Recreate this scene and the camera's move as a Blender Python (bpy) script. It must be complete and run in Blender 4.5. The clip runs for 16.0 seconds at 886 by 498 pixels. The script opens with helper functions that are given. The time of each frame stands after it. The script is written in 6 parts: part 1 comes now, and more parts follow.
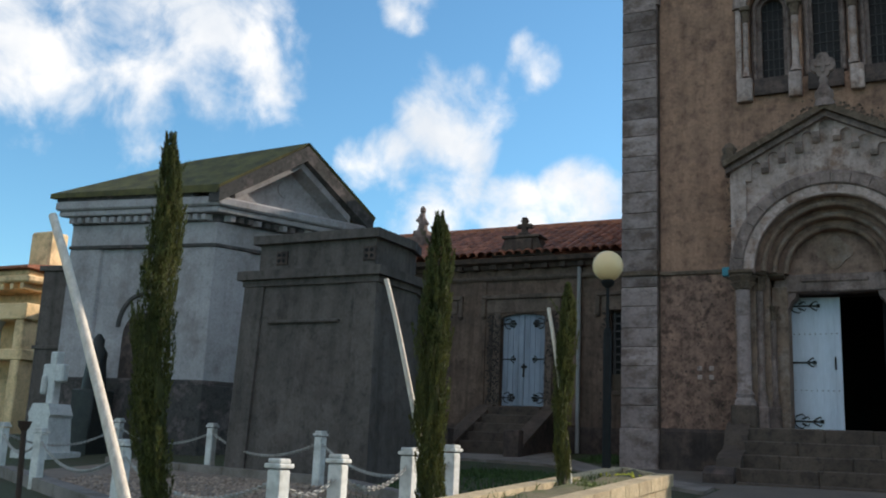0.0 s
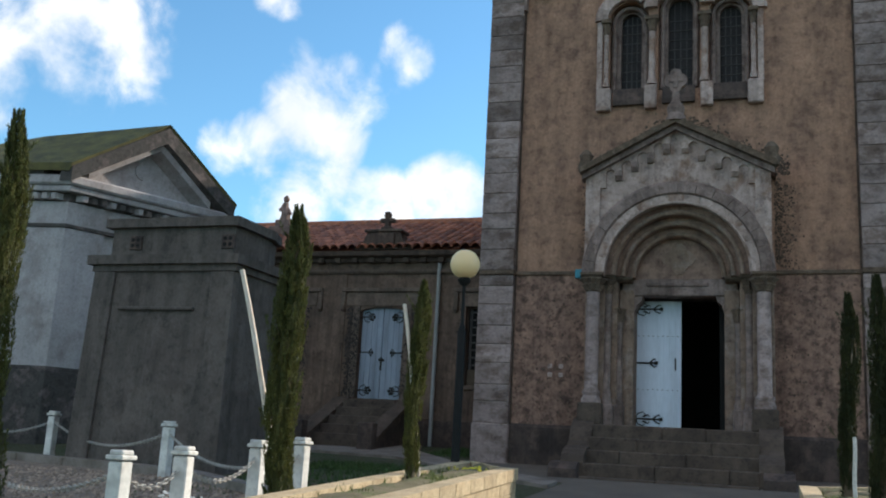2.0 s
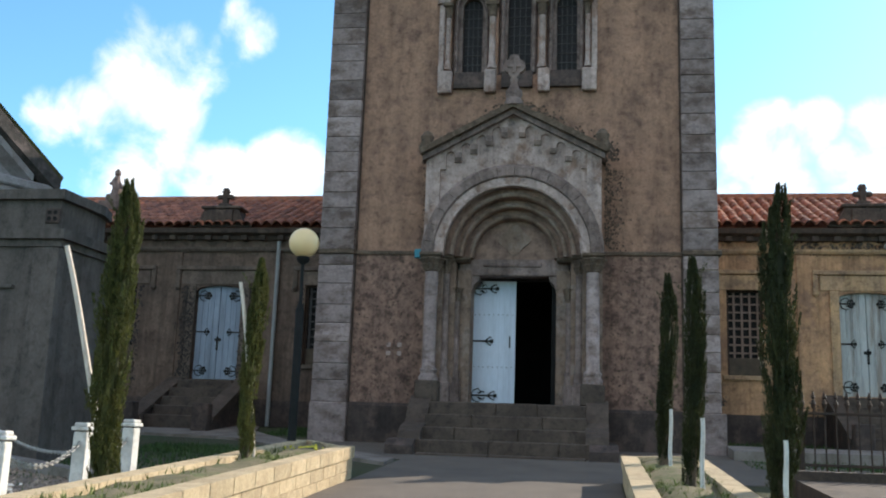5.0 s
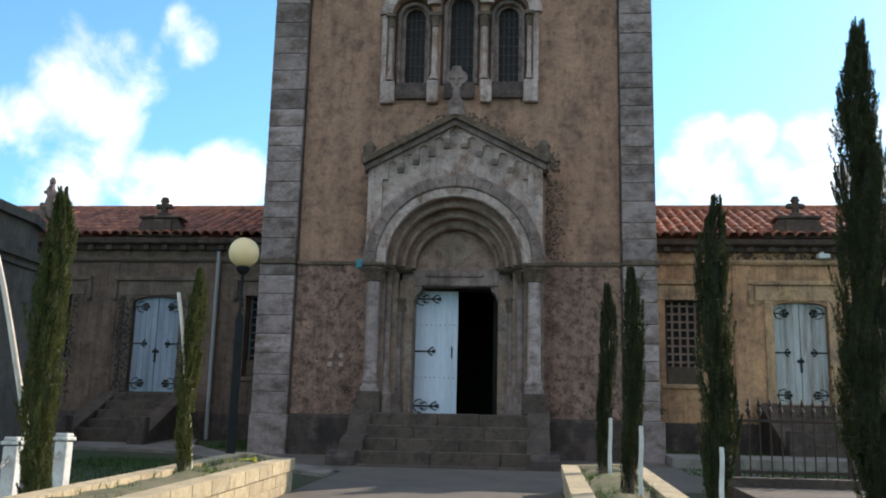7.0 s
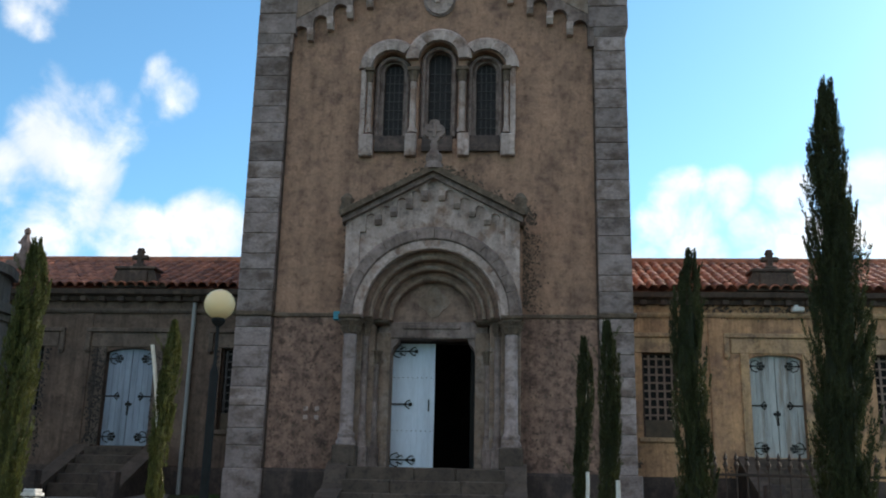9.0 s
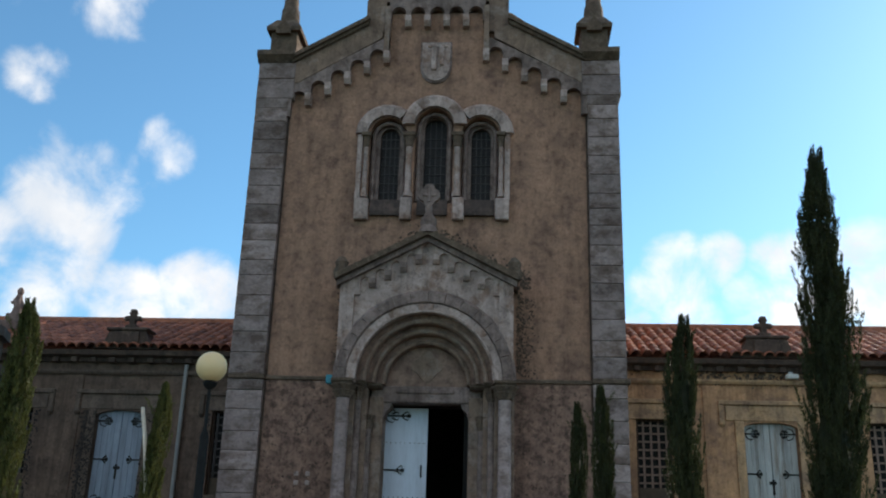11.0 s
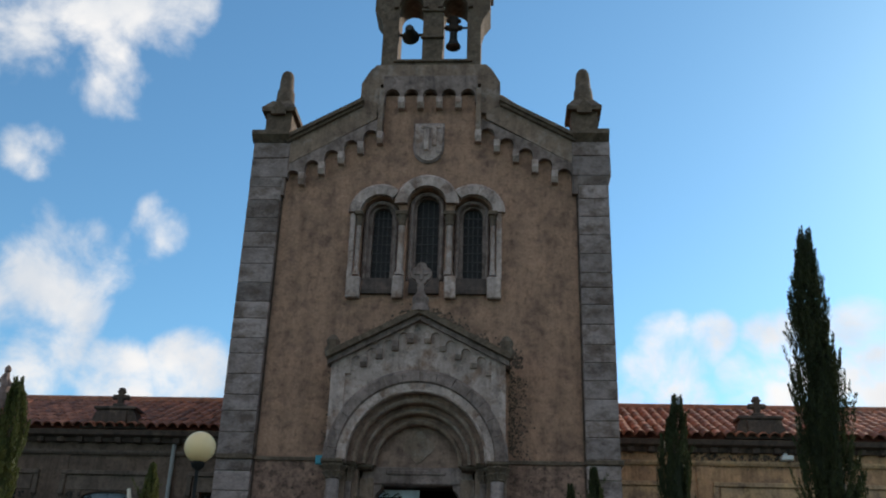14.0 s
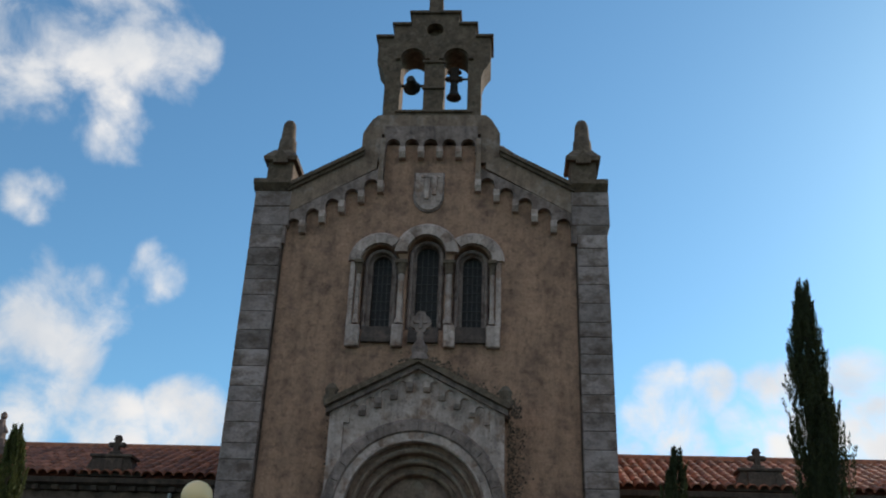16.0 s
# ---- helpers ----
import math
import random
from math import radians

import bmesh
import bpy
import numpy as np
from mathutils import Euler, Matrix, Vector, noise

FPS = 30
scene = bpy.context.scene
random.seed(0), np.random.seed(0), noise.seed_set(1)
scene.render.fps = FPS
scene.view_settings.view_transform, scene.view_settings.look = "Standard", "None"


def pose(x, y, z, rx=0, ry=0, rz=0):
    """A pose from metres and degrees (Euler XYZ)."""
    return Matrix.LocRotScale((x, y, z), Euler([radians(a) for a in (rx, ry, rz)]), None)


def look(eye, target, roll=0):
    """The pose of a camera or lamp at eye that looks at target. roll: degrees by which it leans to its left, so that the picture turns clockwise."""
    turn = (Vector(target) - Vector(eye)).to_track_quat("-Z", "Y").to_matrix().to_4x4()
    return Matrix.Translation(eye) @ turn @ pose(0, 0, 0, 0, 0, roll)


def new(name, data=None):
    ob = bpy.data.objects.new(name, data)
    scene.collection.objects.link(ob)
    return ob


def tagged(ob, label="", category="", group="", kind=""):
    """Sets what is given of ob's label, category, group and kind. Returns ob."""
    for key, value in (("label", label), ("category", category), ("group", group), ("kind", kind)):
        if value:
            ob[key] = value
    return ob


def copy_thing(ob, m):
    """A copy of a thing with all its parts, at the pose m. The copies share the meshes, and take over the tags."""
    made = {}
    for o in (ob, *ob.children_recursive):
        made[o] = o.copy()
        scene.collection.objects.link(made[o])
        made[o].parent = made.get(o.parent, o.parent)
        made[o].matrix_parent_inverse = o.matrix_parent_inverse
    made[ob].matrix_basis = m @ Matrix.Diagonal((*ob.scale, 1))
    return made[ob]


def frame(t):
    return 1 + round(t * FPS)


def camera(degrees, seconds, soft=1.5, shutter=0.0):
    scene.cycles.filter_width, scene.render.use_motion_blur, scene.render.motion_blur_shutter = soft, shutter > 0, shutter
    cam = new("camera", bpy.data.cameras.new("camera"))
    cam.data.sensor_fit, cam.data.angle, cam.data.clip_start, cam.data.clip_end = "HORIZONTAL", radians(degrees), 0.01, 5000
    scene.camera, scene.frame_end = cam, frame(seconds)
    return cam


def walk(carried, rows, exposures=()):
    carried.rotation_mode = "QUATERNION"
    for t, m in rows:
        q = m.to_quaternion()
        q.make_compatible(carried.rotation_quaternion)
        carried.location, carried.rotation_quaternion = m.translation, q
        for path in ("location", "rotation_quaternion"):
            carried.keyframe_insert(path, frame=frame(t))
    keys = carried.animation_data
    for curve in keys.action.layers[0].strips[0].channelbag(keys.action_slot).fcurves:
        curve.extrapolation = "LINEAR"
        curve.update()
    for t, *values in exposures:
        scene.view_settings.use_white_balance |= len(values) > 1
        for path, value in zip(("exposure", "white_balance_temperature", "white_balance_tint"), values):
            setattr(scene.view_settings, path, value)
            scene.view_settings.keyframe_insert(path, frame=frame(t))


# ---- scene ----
cam = camera(50.2, 16.0, 2.0)
PATH = [
    (0, (1.291, -16.641, 0.427), (0.389, -14.903, 0.835), 2.5),
    (0.5, (1.301, -16.639, 0.427), (0.429, -14.885, 0.827), 2.6),
    (1, (1.317, -16.643, 0.43), (0.519, -14.853, 0.828), 2.8),
    (1.5, (1.35, -16.676, 0.438), (0.628, -14.854, 0.84), 3.0),
    (2, (1.389, -16.711, 0.45), (0.749, -14.86, 0.855), 3.2),
    (2.5, (1.418, -16.747, 0.458), (0.84, -14.875, 0.859), 3.2),
    (3, (1.429, -16.775, 0.462), (0.913, -14.882, 0.851), 3.0),
    (3.5, (1.426, -16.767, 0.457), (0.957, -14.86, 0.837), 2.6),
    (4, (1.435, -16.755, 0.451), (1.018, -14.836, 0.829), 2.4),
    (4.5, (1.434, -16.745, 0.447), (1.07, -14.815, 0.822), 2.2),
    (7, (1.453, -16.729, 0.434), (1.254, -14.78, 0.837), 1.4),
    (7.5, (1.458, -16.73, 0.437), (1.276, -14.785, 0.863), 1.4),
    (8, (1.463, -16.738, 0.442), (1.296, -14.796, 0.89), 1.6),
    (8.5, (1.469, -16.734, 0.443), (1.308, -14.798, 0.919), 1.5),
    (9, (1.467, -16.743, 0.442), (1.314, -14.815, 0.952), 1.3),
    (11.5, (1.476, -16.776, 0.444), (1.338, -14.895, 1.11), 1.9),
    (12, (1.479, -16.785, 0.437), (1.342, -14.914, 1.128), 2.1),
    (12.5, (1.482, -16.794, 0.438), (1.352, -14.931, 1.155), 2.0),
    (13, (1.476, -16.799, 0.438), (1.35, -14.947, 1.183), 1.7),
    (13.5, (1.467, -16.8, 0.441), (1.342, -14.958, 1.21), 1.7),
    (14, (1.469, -16.794, 0.443), (1.344, -14.962, 1.236), 1.8),
    (14.5, (1.477, -16.794, 0.44), (1.353, -14.973, 1.257), 1.8),
    (15, (1.48, -16.796, 0.439), (1.356, -14.986, 1.282), 1.8),
    (15.5, (1.473, -16.821, 0.435), (1.349, -15.022, 1.299), 2.0),
    (16, (1.458, -16.861, 0.437), (1.335, -15.072, 1.321), 2.2),
]
EXPOSURES = ((0.0, 0.0), (2.0, 0.22), (4.0, 0.55), (7.0, 0.5), (9.0, 0.2), (11.5, -0.04), (14.5, -0.25), (16.0, -0.32))
walk(cam, [(t, look(eye, target, roll)) for t, eye, target, roll in PATH], EXPOSURES)

# ---------- world, sun ----------
SUN = Vector((1.3, 1.5, 1.0)).normalized()
world = bpy.data.worlds.new("sky")
scene.world = world
world.use_nodes = True
wn, wl = world.node_tree.nodes, world.node_tree.links
wn.clear()
w_out = wn.new("ShaderNodeOutputWorld")
w_bg = wn.new("ShaderNodeBackground")
w_sky = wn.new("ShaderNodeTexSky")
w_sky.sky_type = "NISHITA"
w_sky.sun_disc = False
w_sky.sun_elevation = math.asin(SUN.z)
w_sky.sun_rotation = math.atan2(SUN.x, SUN.y)
w_sky.air_density, w_sky.dust_density, w_sky.ozone_density = 1.0, 0.3, 1.0
w_bg.inputs["Strength"].default_value = 0.17
w_co = wn.new("ShaderNodeTexCoord")
# clouds: bearing, height and half width in degrees
CLOUDS = [(-52.4, 22, 4.4), (-48.1, 22.8, 4.8), (-43.3, 22.8, 4.2), (-47.7, 19.9, 3.4), (-39.9, 21, 2.2), (-30.1, 26.0, 1.3),
          (-32.7, 34.6, 3.8), (-28.8, 36.3, 3.9), (-25.2, 35.5, 2.6), (-22.9, 35.7, 1.6), (-26.7, 31.4, 1.9), (-37, 34, 4.0),
          (-27.6, 20.0, 2.7), (-27.0, 18.2, 2.0), (-25.2, 21.0, 1.9), (-22.3, 23.1, 1.5), (-31.2, 16.6, 2.0), (-28.0, 14.4, 2.4), (-23.2, 13.8, 1.9), (-19.2, 15.1, 1.9), (-17.4, 14.0, 1.7),
          (10.5, 17.1, 1.9), (8.6, 16.0, 1.3), (12.6, 17.6, 1.3), (16.6, 16.9, 1.6), (14.4, 15.6, 1.2), (21.6, 17.0, 1.9), (19.4, 15.4, 1.5), (10.5, 14.0, 1.8), (15.5, 13.4, 1.8), (22.5, 14, 2.2), (7.6, 14.2, 1.2),
          # unseen clouds beside and behind the camera, added to brighten the facade
          (60, 34, 8), (95, 30, 13), (125, 22, 15), (150, 42, 16), (180, 25, 17), (-155, 38, 16), (-125, 24, 16), (-100, 40, 14), (-80, 30, 9), (170, 68, 15), (-120, 62, 14)]
mask = None
for az, el, r in CLOUDS:
    az, el = radians(az), radians(el)
    d = wn.new("ShaderNodeVectorMath")
    d.operation = "DOT_PRODUCT"
    wl.new(w_co.outputs["Generated"], d.inputs[0])
    d.inputs[1].default_value = (math.sin(az) * math.cos(el), math.cos(az) * math.cos(el), math.sin(el))
    m = wn.new("ShaderNodeMapRange")
    m.interpolation_type = "SMOOTHSTEP"
    wl.new(d.outputs["Value"], m.inputs["Value"])
    m.inputs["From Min"].default_value = math.cos(radians(r * 1.95))
    m.inputs["From Max"].default_value = math.cos(radians(r * 0.1))
    if mask is None:
        mask = m.outputs["Result"]
    else:
        s = wn.new("ShaderNodeMath")
        s.operation = "MAXIMUM"
        wl.new(mask, s.inputs[0])
        wl.new(m.outputs["Result"], s.inputs[1])
        mask = s.outputs["Value"]
w_n = wn.new("ShaderNodeTexNoise")
w_n.inputs["Scale"].default_value, w_n.inputs["Detail"].default_value, w_n.inputs["Roughness"].default_value = 15.0, 9.0, 0.56
w_n.inputs["Distortion"].default_value = 0.25
wl.new(w_co.outputs["Generated"], w_n.inputs["Vector"])
w_add = wn.new("ShaderNodeMath")
w_add.operation = "MULTIPLY_ADD"
wl.new(mask, w_add.inputs[0])
w_add.inputs[1].default_value = 0.74
w_amp = wn.new("ShaderNodeMath")
w_amp.operation = "MULTIPLY"
w_amp.inputs[1].default_value = 1.75
wl.new(w_n.outputs["Fac"], w_amp.inputs[0])
wl.new(w_amp.outputs["Value"], w_add.inputs[2])
w_ramp = wn.new("ShaderNodeMapRange")
w_ramp.interpolation_type = "SMOOTHSTEP"
wl.new(w_add.outputs["Value"], w_ramp.inputs["Value"])
w_ramp.inputs["From Min"].default_value, w_ramp.inputs["From Max"].default_value = 1.22, 1.88
w_mix = wn.new("ShaderNodeMix")
w_mix.data_type = "RGBA"
wl.new(w_ramp.outputs["Result"], w_mix.inputs["Factor"])
w_tint = wn.new("ShaderNodeMix")
w_tint.data_type, w_tint.blend_type = "RGBA", "MULTIPLY"
w_tint.inputs["Factor"].default_value = 1.0
wl.new(w_sky.outputs["Color"], w_tint.inputs["A"])
w_tint.inputs["B"].default_value = (0.64, 1.0, 1.13, 1)
wl.new(w_tint.outputs["Result"], w_mix.inputs["A"])
w_cn = wn.new("ShaderNodeTexNoise")
w_cn.inputs["Scale"].default_value, w_cn.inputs["Detail"].default_value = 9.0, 5.0
wl.new(w_co.outputs["Generated"], w_cn.inputs["Vector"])
w_cc = wn.new("ShaderNodeValToRGB")
w_cc.color_ramp.elements[0].position, w_cc.color_ramp.elements[0].color = 0.35, (4.8, 5.1, 5.5, 1)
w_cc.color_ramp.elements[1].position, w_cc.color_ramp.elements[1].color = 0.62, (6.8, 6.65, 6.5, 1)
wl.new(w_cn.outputs["Fac"], w_cc.inputs["Fac"])
wl.new(w_cc.outputs["Color"], w_mix.inputs["B"])
wl.new(w_mix.outputs["Result"], w_bg.inputs["Color"])
wl.new(w_bg.outputs["Background"], w_out.inputs["Surface"])

sun_data = bpy.data.lights.new("sun", "SUN")
sun_data.energy, sun_data.angle, sun_data.color = 5.0, radians(0.53), (1.0, 0.90, 0.76)
sun_lamp = new("sun", sun_data)
sun_lamp.matrix_world = look(SUN * 60, (0, 0, 0))


# ---------- materials ----------
def material(name, base, second, rough=0.85, scale=3.0, fine=40.0, bump=0.3, metal=0.0, stain=None, stain_scale=1.2, stain_amount=0.5,
             stretch=(1, 1, 1), vary=0.0, island=False, spec=0.4, stain_at=(0.5, 0.62), fine_mix=0.45, grime=0.0, streak=0.0):
    """Two colours in large patches, a fine grain with relief, and stains."""
    m = bpy.data.materials.new(name)
    m.use_nodes = True
    n, l = m.node_tree.nodes, m.node_tree.links
    b = n["Principled BSDF"]
    co = n.new("ShaderNodeTexCoord")
    mp = n.new("ShaderNodeMapping")
    mp.inputs["Scale"].default_value = stretch
    l.new(co.outputs["Object"], mp.inputs["Vector"])
    if vary:
        oi = n.new("ShaderNodeObjectInfo")
        sh = n.new("ShaderNodeVectorMath")
        sh.operation = "SCALE"
        sh.inputs[0].default_value = (31.0, 17.0, 23.0)
        l.new(oi.outputs["Random"], sh.inputs["Scale"])
        l.new(sh.outputs["Vector"], mp.inputs["Location"])

    def tex(sc, detail, rgh=0.6):
        t = n.new("ShaderNodeTexNoise")
        t.inputs["Scale"].default_value, t.inputs["Detail"].default_value, t.inputs["Roughness"].default_value = sc, detail, rgh
        l.new(mp.outputs["Vector"], t.inputs["Vector"])
        return t.outputs["Fac"]

    def ramp(fac, p0, p1, c0, c1):
        r = n.new("ShaderNodeValToRGB")
        e = r.color_ramp.elements
        e[0].position, e[0].color = p0, (*c0, 1)
        e[1].position, e[1].color = p1, (*c1, 1)
        l.new(fac, r.inputs["Fac"])
        return r.outputs["Color"]

    def mix(kind, fac, a, c):
        x = n.new("ShaderNodeMix")
        x.data_type, x.blend_type = "RGBA", kind
        if isinstance(fac, float):
            x.inputs["Factor"].default_value = fac
        else:
            l.new(fac, x.inputs["Factor"])
        l.new(a, x.inputs["A"])
        l.new(c, x.inputs["B"])
        return x.outputs["Result"]

    col = ramp(tex(scale, 6), 0.32, 0.68, base, second)
    g = tex(fine, 5, 0.7)
    col = mix("MULTIPLY", fine_mix, col, ramp(g, 0.3, 0.7, (0.5, 0.5, 0.5), (1.25, 1.25, 1.25)))
    if stain:
        sf = ramp(tex(stain_scale, 9, 0.68), stain_at[0], stain_at[1], (0, 0, 0), (stain_amount,) * 3)
        x = n.new("ShaderNodeMix")
        x.data_type = "RGBA"
        l.new(sf, x.inputs["Factor"])
        l.new(col, x.inputs["A"])
        x.inputs["B"].default_value = (*stain, 1)
        col = x.outputs["Result"]
    if grime:
        gr = ramp(tex(7.5, 8, 0.75), 0.5, 0.66, (1, 1, 1), (1 - grime,) * 3)
        col = mix("MULTIPLY", 1.0, col, gr)
    if streak:
        mp2 = n.new("ShaderNodeMapping")
        mp2.inputs["Scale"].default_value = (5.0, 5.0, 0.45)
        l.new(co.outputs["Object"], mp2.inputs["Vector"])
        t2 = n.new("ShaderNodeTexNoise")
        t2.inputs["Scale"].default_value, t2.inputs["Detail"].default_value, t2.inputs["Roughness"].default_value = 1.0, 7.0, 0.65
        l.new(mp2.outputs["Vector"], t2.inputs["Vector"])
        col = mix("MULTIPLY", 1.0, col, ramp(t2.outputs["Fac"], 0.46, 0.68, (1.06, 1.06, 1.06), (1 - streak,) * 3))
    if vary or island:
        if island:
            rn = n.new("ShaderNodeNewGeometry").outputs["Random Per Island"]
        else:
            rn = oi.outputs["Random"]
        v = vary or 0.25
        col = mix("MULTIPLY", 1.0, col, ramp(rn, 0.0, 1.0, (1 - v,) * 3, (1 + v,) * 3))
    l.new(col, b.inputs["Base Color"])
    b.inputs["Roughness"].default_value, b.inputs["Metallic"].default_value = rough, metal
    b.inputs["Specular IOR Level"].default_value = spec
    if bump:
        bp = n.new("ShaderNodeBump")
        bp.inputs["Strength"].default_value, bp.inputs["Distance"].default_value = bump, 0.02
        l.new(g, bp.inputs["Height"])
        l.new(bp.outputs["Normal"], b.inputs["Normal"])
    return m


M_STUCCO = material("tan_stucco", (0.435, 0.246, 0.164), (0.25, 0.145, 0.100), 0.95, 2.1, 16, 0.7, stain=(0.135, 0.078, 0.060), stain_scale=2.2, stain_amount=0.8, stain_at=(0.5, 0.66), grime=0.45, streak=0.22)
M_ROUGH = material("pitted_render", (0.36, 0.212, 0.155), (0.185, 0.110, 0.084), 0.95, 3.4, 17, 0.8, stain=(0.077, 0.045, 0.036), stain_scale=5.5, stain_amount=0.85, stain_at=(0.5, 0.62), fine_mix=0.6, grime=0.6, streak=0.25)
M_QUOIN = material("grey_quoin_stone", (0.37, 0.285, 0.267), (0.215, 0.160, 0.146), 0.9, 1.5, 20, 0.6, stain=(0.110, 0.072, 0.056), stain_scale=2.0, stain_amount=0.85, stain_at=(0.47, 0.62), stretch=(1, 1, 1.5), vary=0.24, grime=0.4, streak=0.15)
M_PALE = material("pale_portal_stone", (0.53, 0.40, 0.355), (0.36, 0.265, 0.232), 0.88, 2.6, 24, 0.35, stain=(0.215, 0.118, 0.078), stain_scale=2.4, stain_amount=0.8, stain_at=(0.5, 0.64), vary=0.12, grime=0.5, streak=0.35)
M_PORTAL = material("weathered_limestone", (0.31, 0.226, 0.200), (0.165, 0.117, 0.100), 0.9, 2.2, 20, 0.4, stain=(0.104, 0.066, 0.054), stain_scale=2.4, stain_amount=0.75, grime=0.5, streak=0.4)
M_MOSSY = material("lichened_dark_stone", (0.164, 0.111, 0.076), (0.090, 0.062, 0.045), 0.95, 4.0, 26, 0.7, stain=(0.233, 0.178, 0.132), stain_scale=7, stain_amount=0.4, grime=0.5)
M_FRIEZE = material("brown_stained_frieze_stone", (0.285, 0.190, 0.138), (0.175, 0.117, 0.087), 0.92, 2.6, 22, 0.4, stain=(0.325, 0.257, 0.222), stain_scale=2.4, stain_amount=0.6, grime=0.45, streak=0.3)
M_DARKSTONE = material("dark_brown_stone", (0.085, 0.060, 0.050), (0.046, 0.033, 0.029), 0.9, 2.5, 22, 0.5, stain=(0.159, 0.104, 0.084), stain_scale=3.5, stain_amount=0.5, grime=0.4, streak=0.3)
M_TYMP = material("brown_tympanum_plaster", (0.32, 0.205, 0.155), (0.20, 0.127, 0.097), 0.92, 3, 26, 0.3, stain=(0.131, 0.079, 0.063), stain_scale=3, stain_amount=0.6, grime=0.4, streak=0.2)
M_STEP = material("worn_step_stone", (0.118, 0.084, 0.064), (0.058, 0.041, 0.032), 0.9, 2.4, 24, 0.4, stain=(0.063, 0.044, 0.034), stain_scale=2.6, stain_amount=0.7, grime=0.5)
M_DOOR = material("white_painted_boards", (0.60, 0.64, 0.72), (0.53, 0.565, 0.64), 0.55, 2.0, 30, 0.1, stretch=(1, 1, 0.25), fine_mix=0.15, streak=0.1)
M_WINGDOOR = material("darker_grey_blue_boards", (0.31, 0.345, 0.41), (0.24, 0.265, 0.315), 0.6, 2.0, 30, 0.15, stretch=(1, 1, 0.25), fine_mix=0.25, streak=0.3)
M_OLDDOOR = material("peeling_white_boards", (0.50, 0.50, 0.48), (0.38, 0.37, 0.35), 0.75, 2.0, 26, 0.2, stretch=(3, 1, 0.3), stain=(0.22, 0.16, 0.12), stain_scale=2.2, stain_amount=0.7, fine_mix=0.3, streak=0.4)
M_IRON = material("black_iron", (0.016, 0.015, 0.014), (0.03, 0.025, 0.02), 0.6, 6, 50, 0.2, spec=0.3)
M_RUST = material("rusted_iron", (0.075, 0.04, 0.025), (0.035, 0.025, 0.02), 0.8, 8, 60, 0.4)
# near-black stands for shade inside openings and behind lattices
M_DARK = material("shade_black", (0.012, 0.011, 0.011), (0.02, 0.018, 0.016), 0.95, 2, 20, 0)
M_INT = material("interior_plaster", (0.16, 0.14, 0.12), (0.12, 0.11, 0.1), 0.95, 2, 20, 0.1)
M_GLASS = material("dusty_leaded_glass", (0.030, 0.024, 0.023), (0.016, 0.013, 0.013), 0.55, 6, 14, 0.15, spec=0.18)
M_LEAD = material("grey_lead", (0.075, 0.062, 0.058), (0.05, 0.042, 0.04), 0.6, 8, 40, 0.1)
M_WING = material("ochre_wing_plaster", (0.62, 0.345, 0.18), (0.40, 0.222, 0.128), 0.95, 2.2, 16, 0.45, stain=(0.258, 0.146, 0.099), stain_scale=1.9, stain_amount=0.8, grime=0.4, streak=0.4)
# left wing: plaster much darker than the right wing's, as are its trim and doors
M_WINGL = material("darker_brown_wing_plaster", (0.20, 0.130, 0.094), (0.110, 0.074, 0.057), 0.95, 1.6, 16, 0.45, stain=(0.125, 0.080, 0.059), stain_scale=1.9, stain_amount=0.85, grime=0.45, streak=0.45)
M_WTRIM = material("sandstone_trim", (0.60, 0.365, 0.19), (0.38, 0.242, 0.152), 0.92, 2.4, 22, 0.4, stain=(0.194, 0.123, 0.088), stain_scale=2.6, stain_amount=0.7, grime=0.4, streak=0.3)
M_WTRIML = material("darker_grey_brown_trim", (0.185, 0.130, 0.100), (0.115, 0.083, 0.064), 0.92, 2.4, 22, 0.4, stain=(0.102, 0.066, 0.053), stain_scale=2.6, stain_amount=0.7, grime=0.4, streak=0.3)
M_CORNICE = material("dark_trim_stone", (0.111, 0.074, 0.058), (0.058, 0.041, 0.034), 0.95, 4, 24, 0.5, stain=(0.222, 0.149, 0.107), stain_scale=4, stain_amount=0.55, grime=0.5, streak=0.4)
M_TILE = material("clay_roof_tile", (0.46, 0.165, 0.085), (0.27, 0.096, 0.054), 0.8, 5, 30, 0.4, stain=(0.136, 0.070, 0.050), stain_scale=7, stain_amount=0.6, vary=0.4, grime=0.5)
M_TILES = material("clay_roof_tiles_far", (0.46, 0.165, 0.085), (0.27, 0.096, 0.054), 0.8, 5, 30, 0.4, stain=(0.136, 0.070, 0.050), stain_scale=7, stain_amount=0.6, island=True, vary=0.3, grime=0.5)
M_CONC = material("stained_grey_concrete", (0.136, 0.110, 0.096), (0.090, 0.074, 0.065), 0.92, 1.4, 26, 0.4, stain=(0.075, 0.058, 0.051), stain_scale=1.5, stain_amount=0.75, stretch=(1, 1, 0.8), grime=0.42, streak=0.3)
M_MAUS = material("grey_ashlar", (0.42, 0.385, 0.385), (0.33, 0.302, 0.302), 0.85, 1.2, 26, 0.15, stain=(0.191, 0.157, 0.148), stain_scale=1.3, stain_amount=0.55, stretch=(1, 1, 0.9), grime=0.2, streak=0.1)
# shade on the mausoleum's rake, mouldings and base is darkened into this colour
M_MAUSDARK = material("shade_dark_moulding", (0.088, 0.078, 0.072), (0.045, 0.040, 0.037), 0.92, 3, 26, 0.4, stain=(0.221, 0.172, 0.159), stain_scale=3, stain_amount=0.6, grime=0.5)
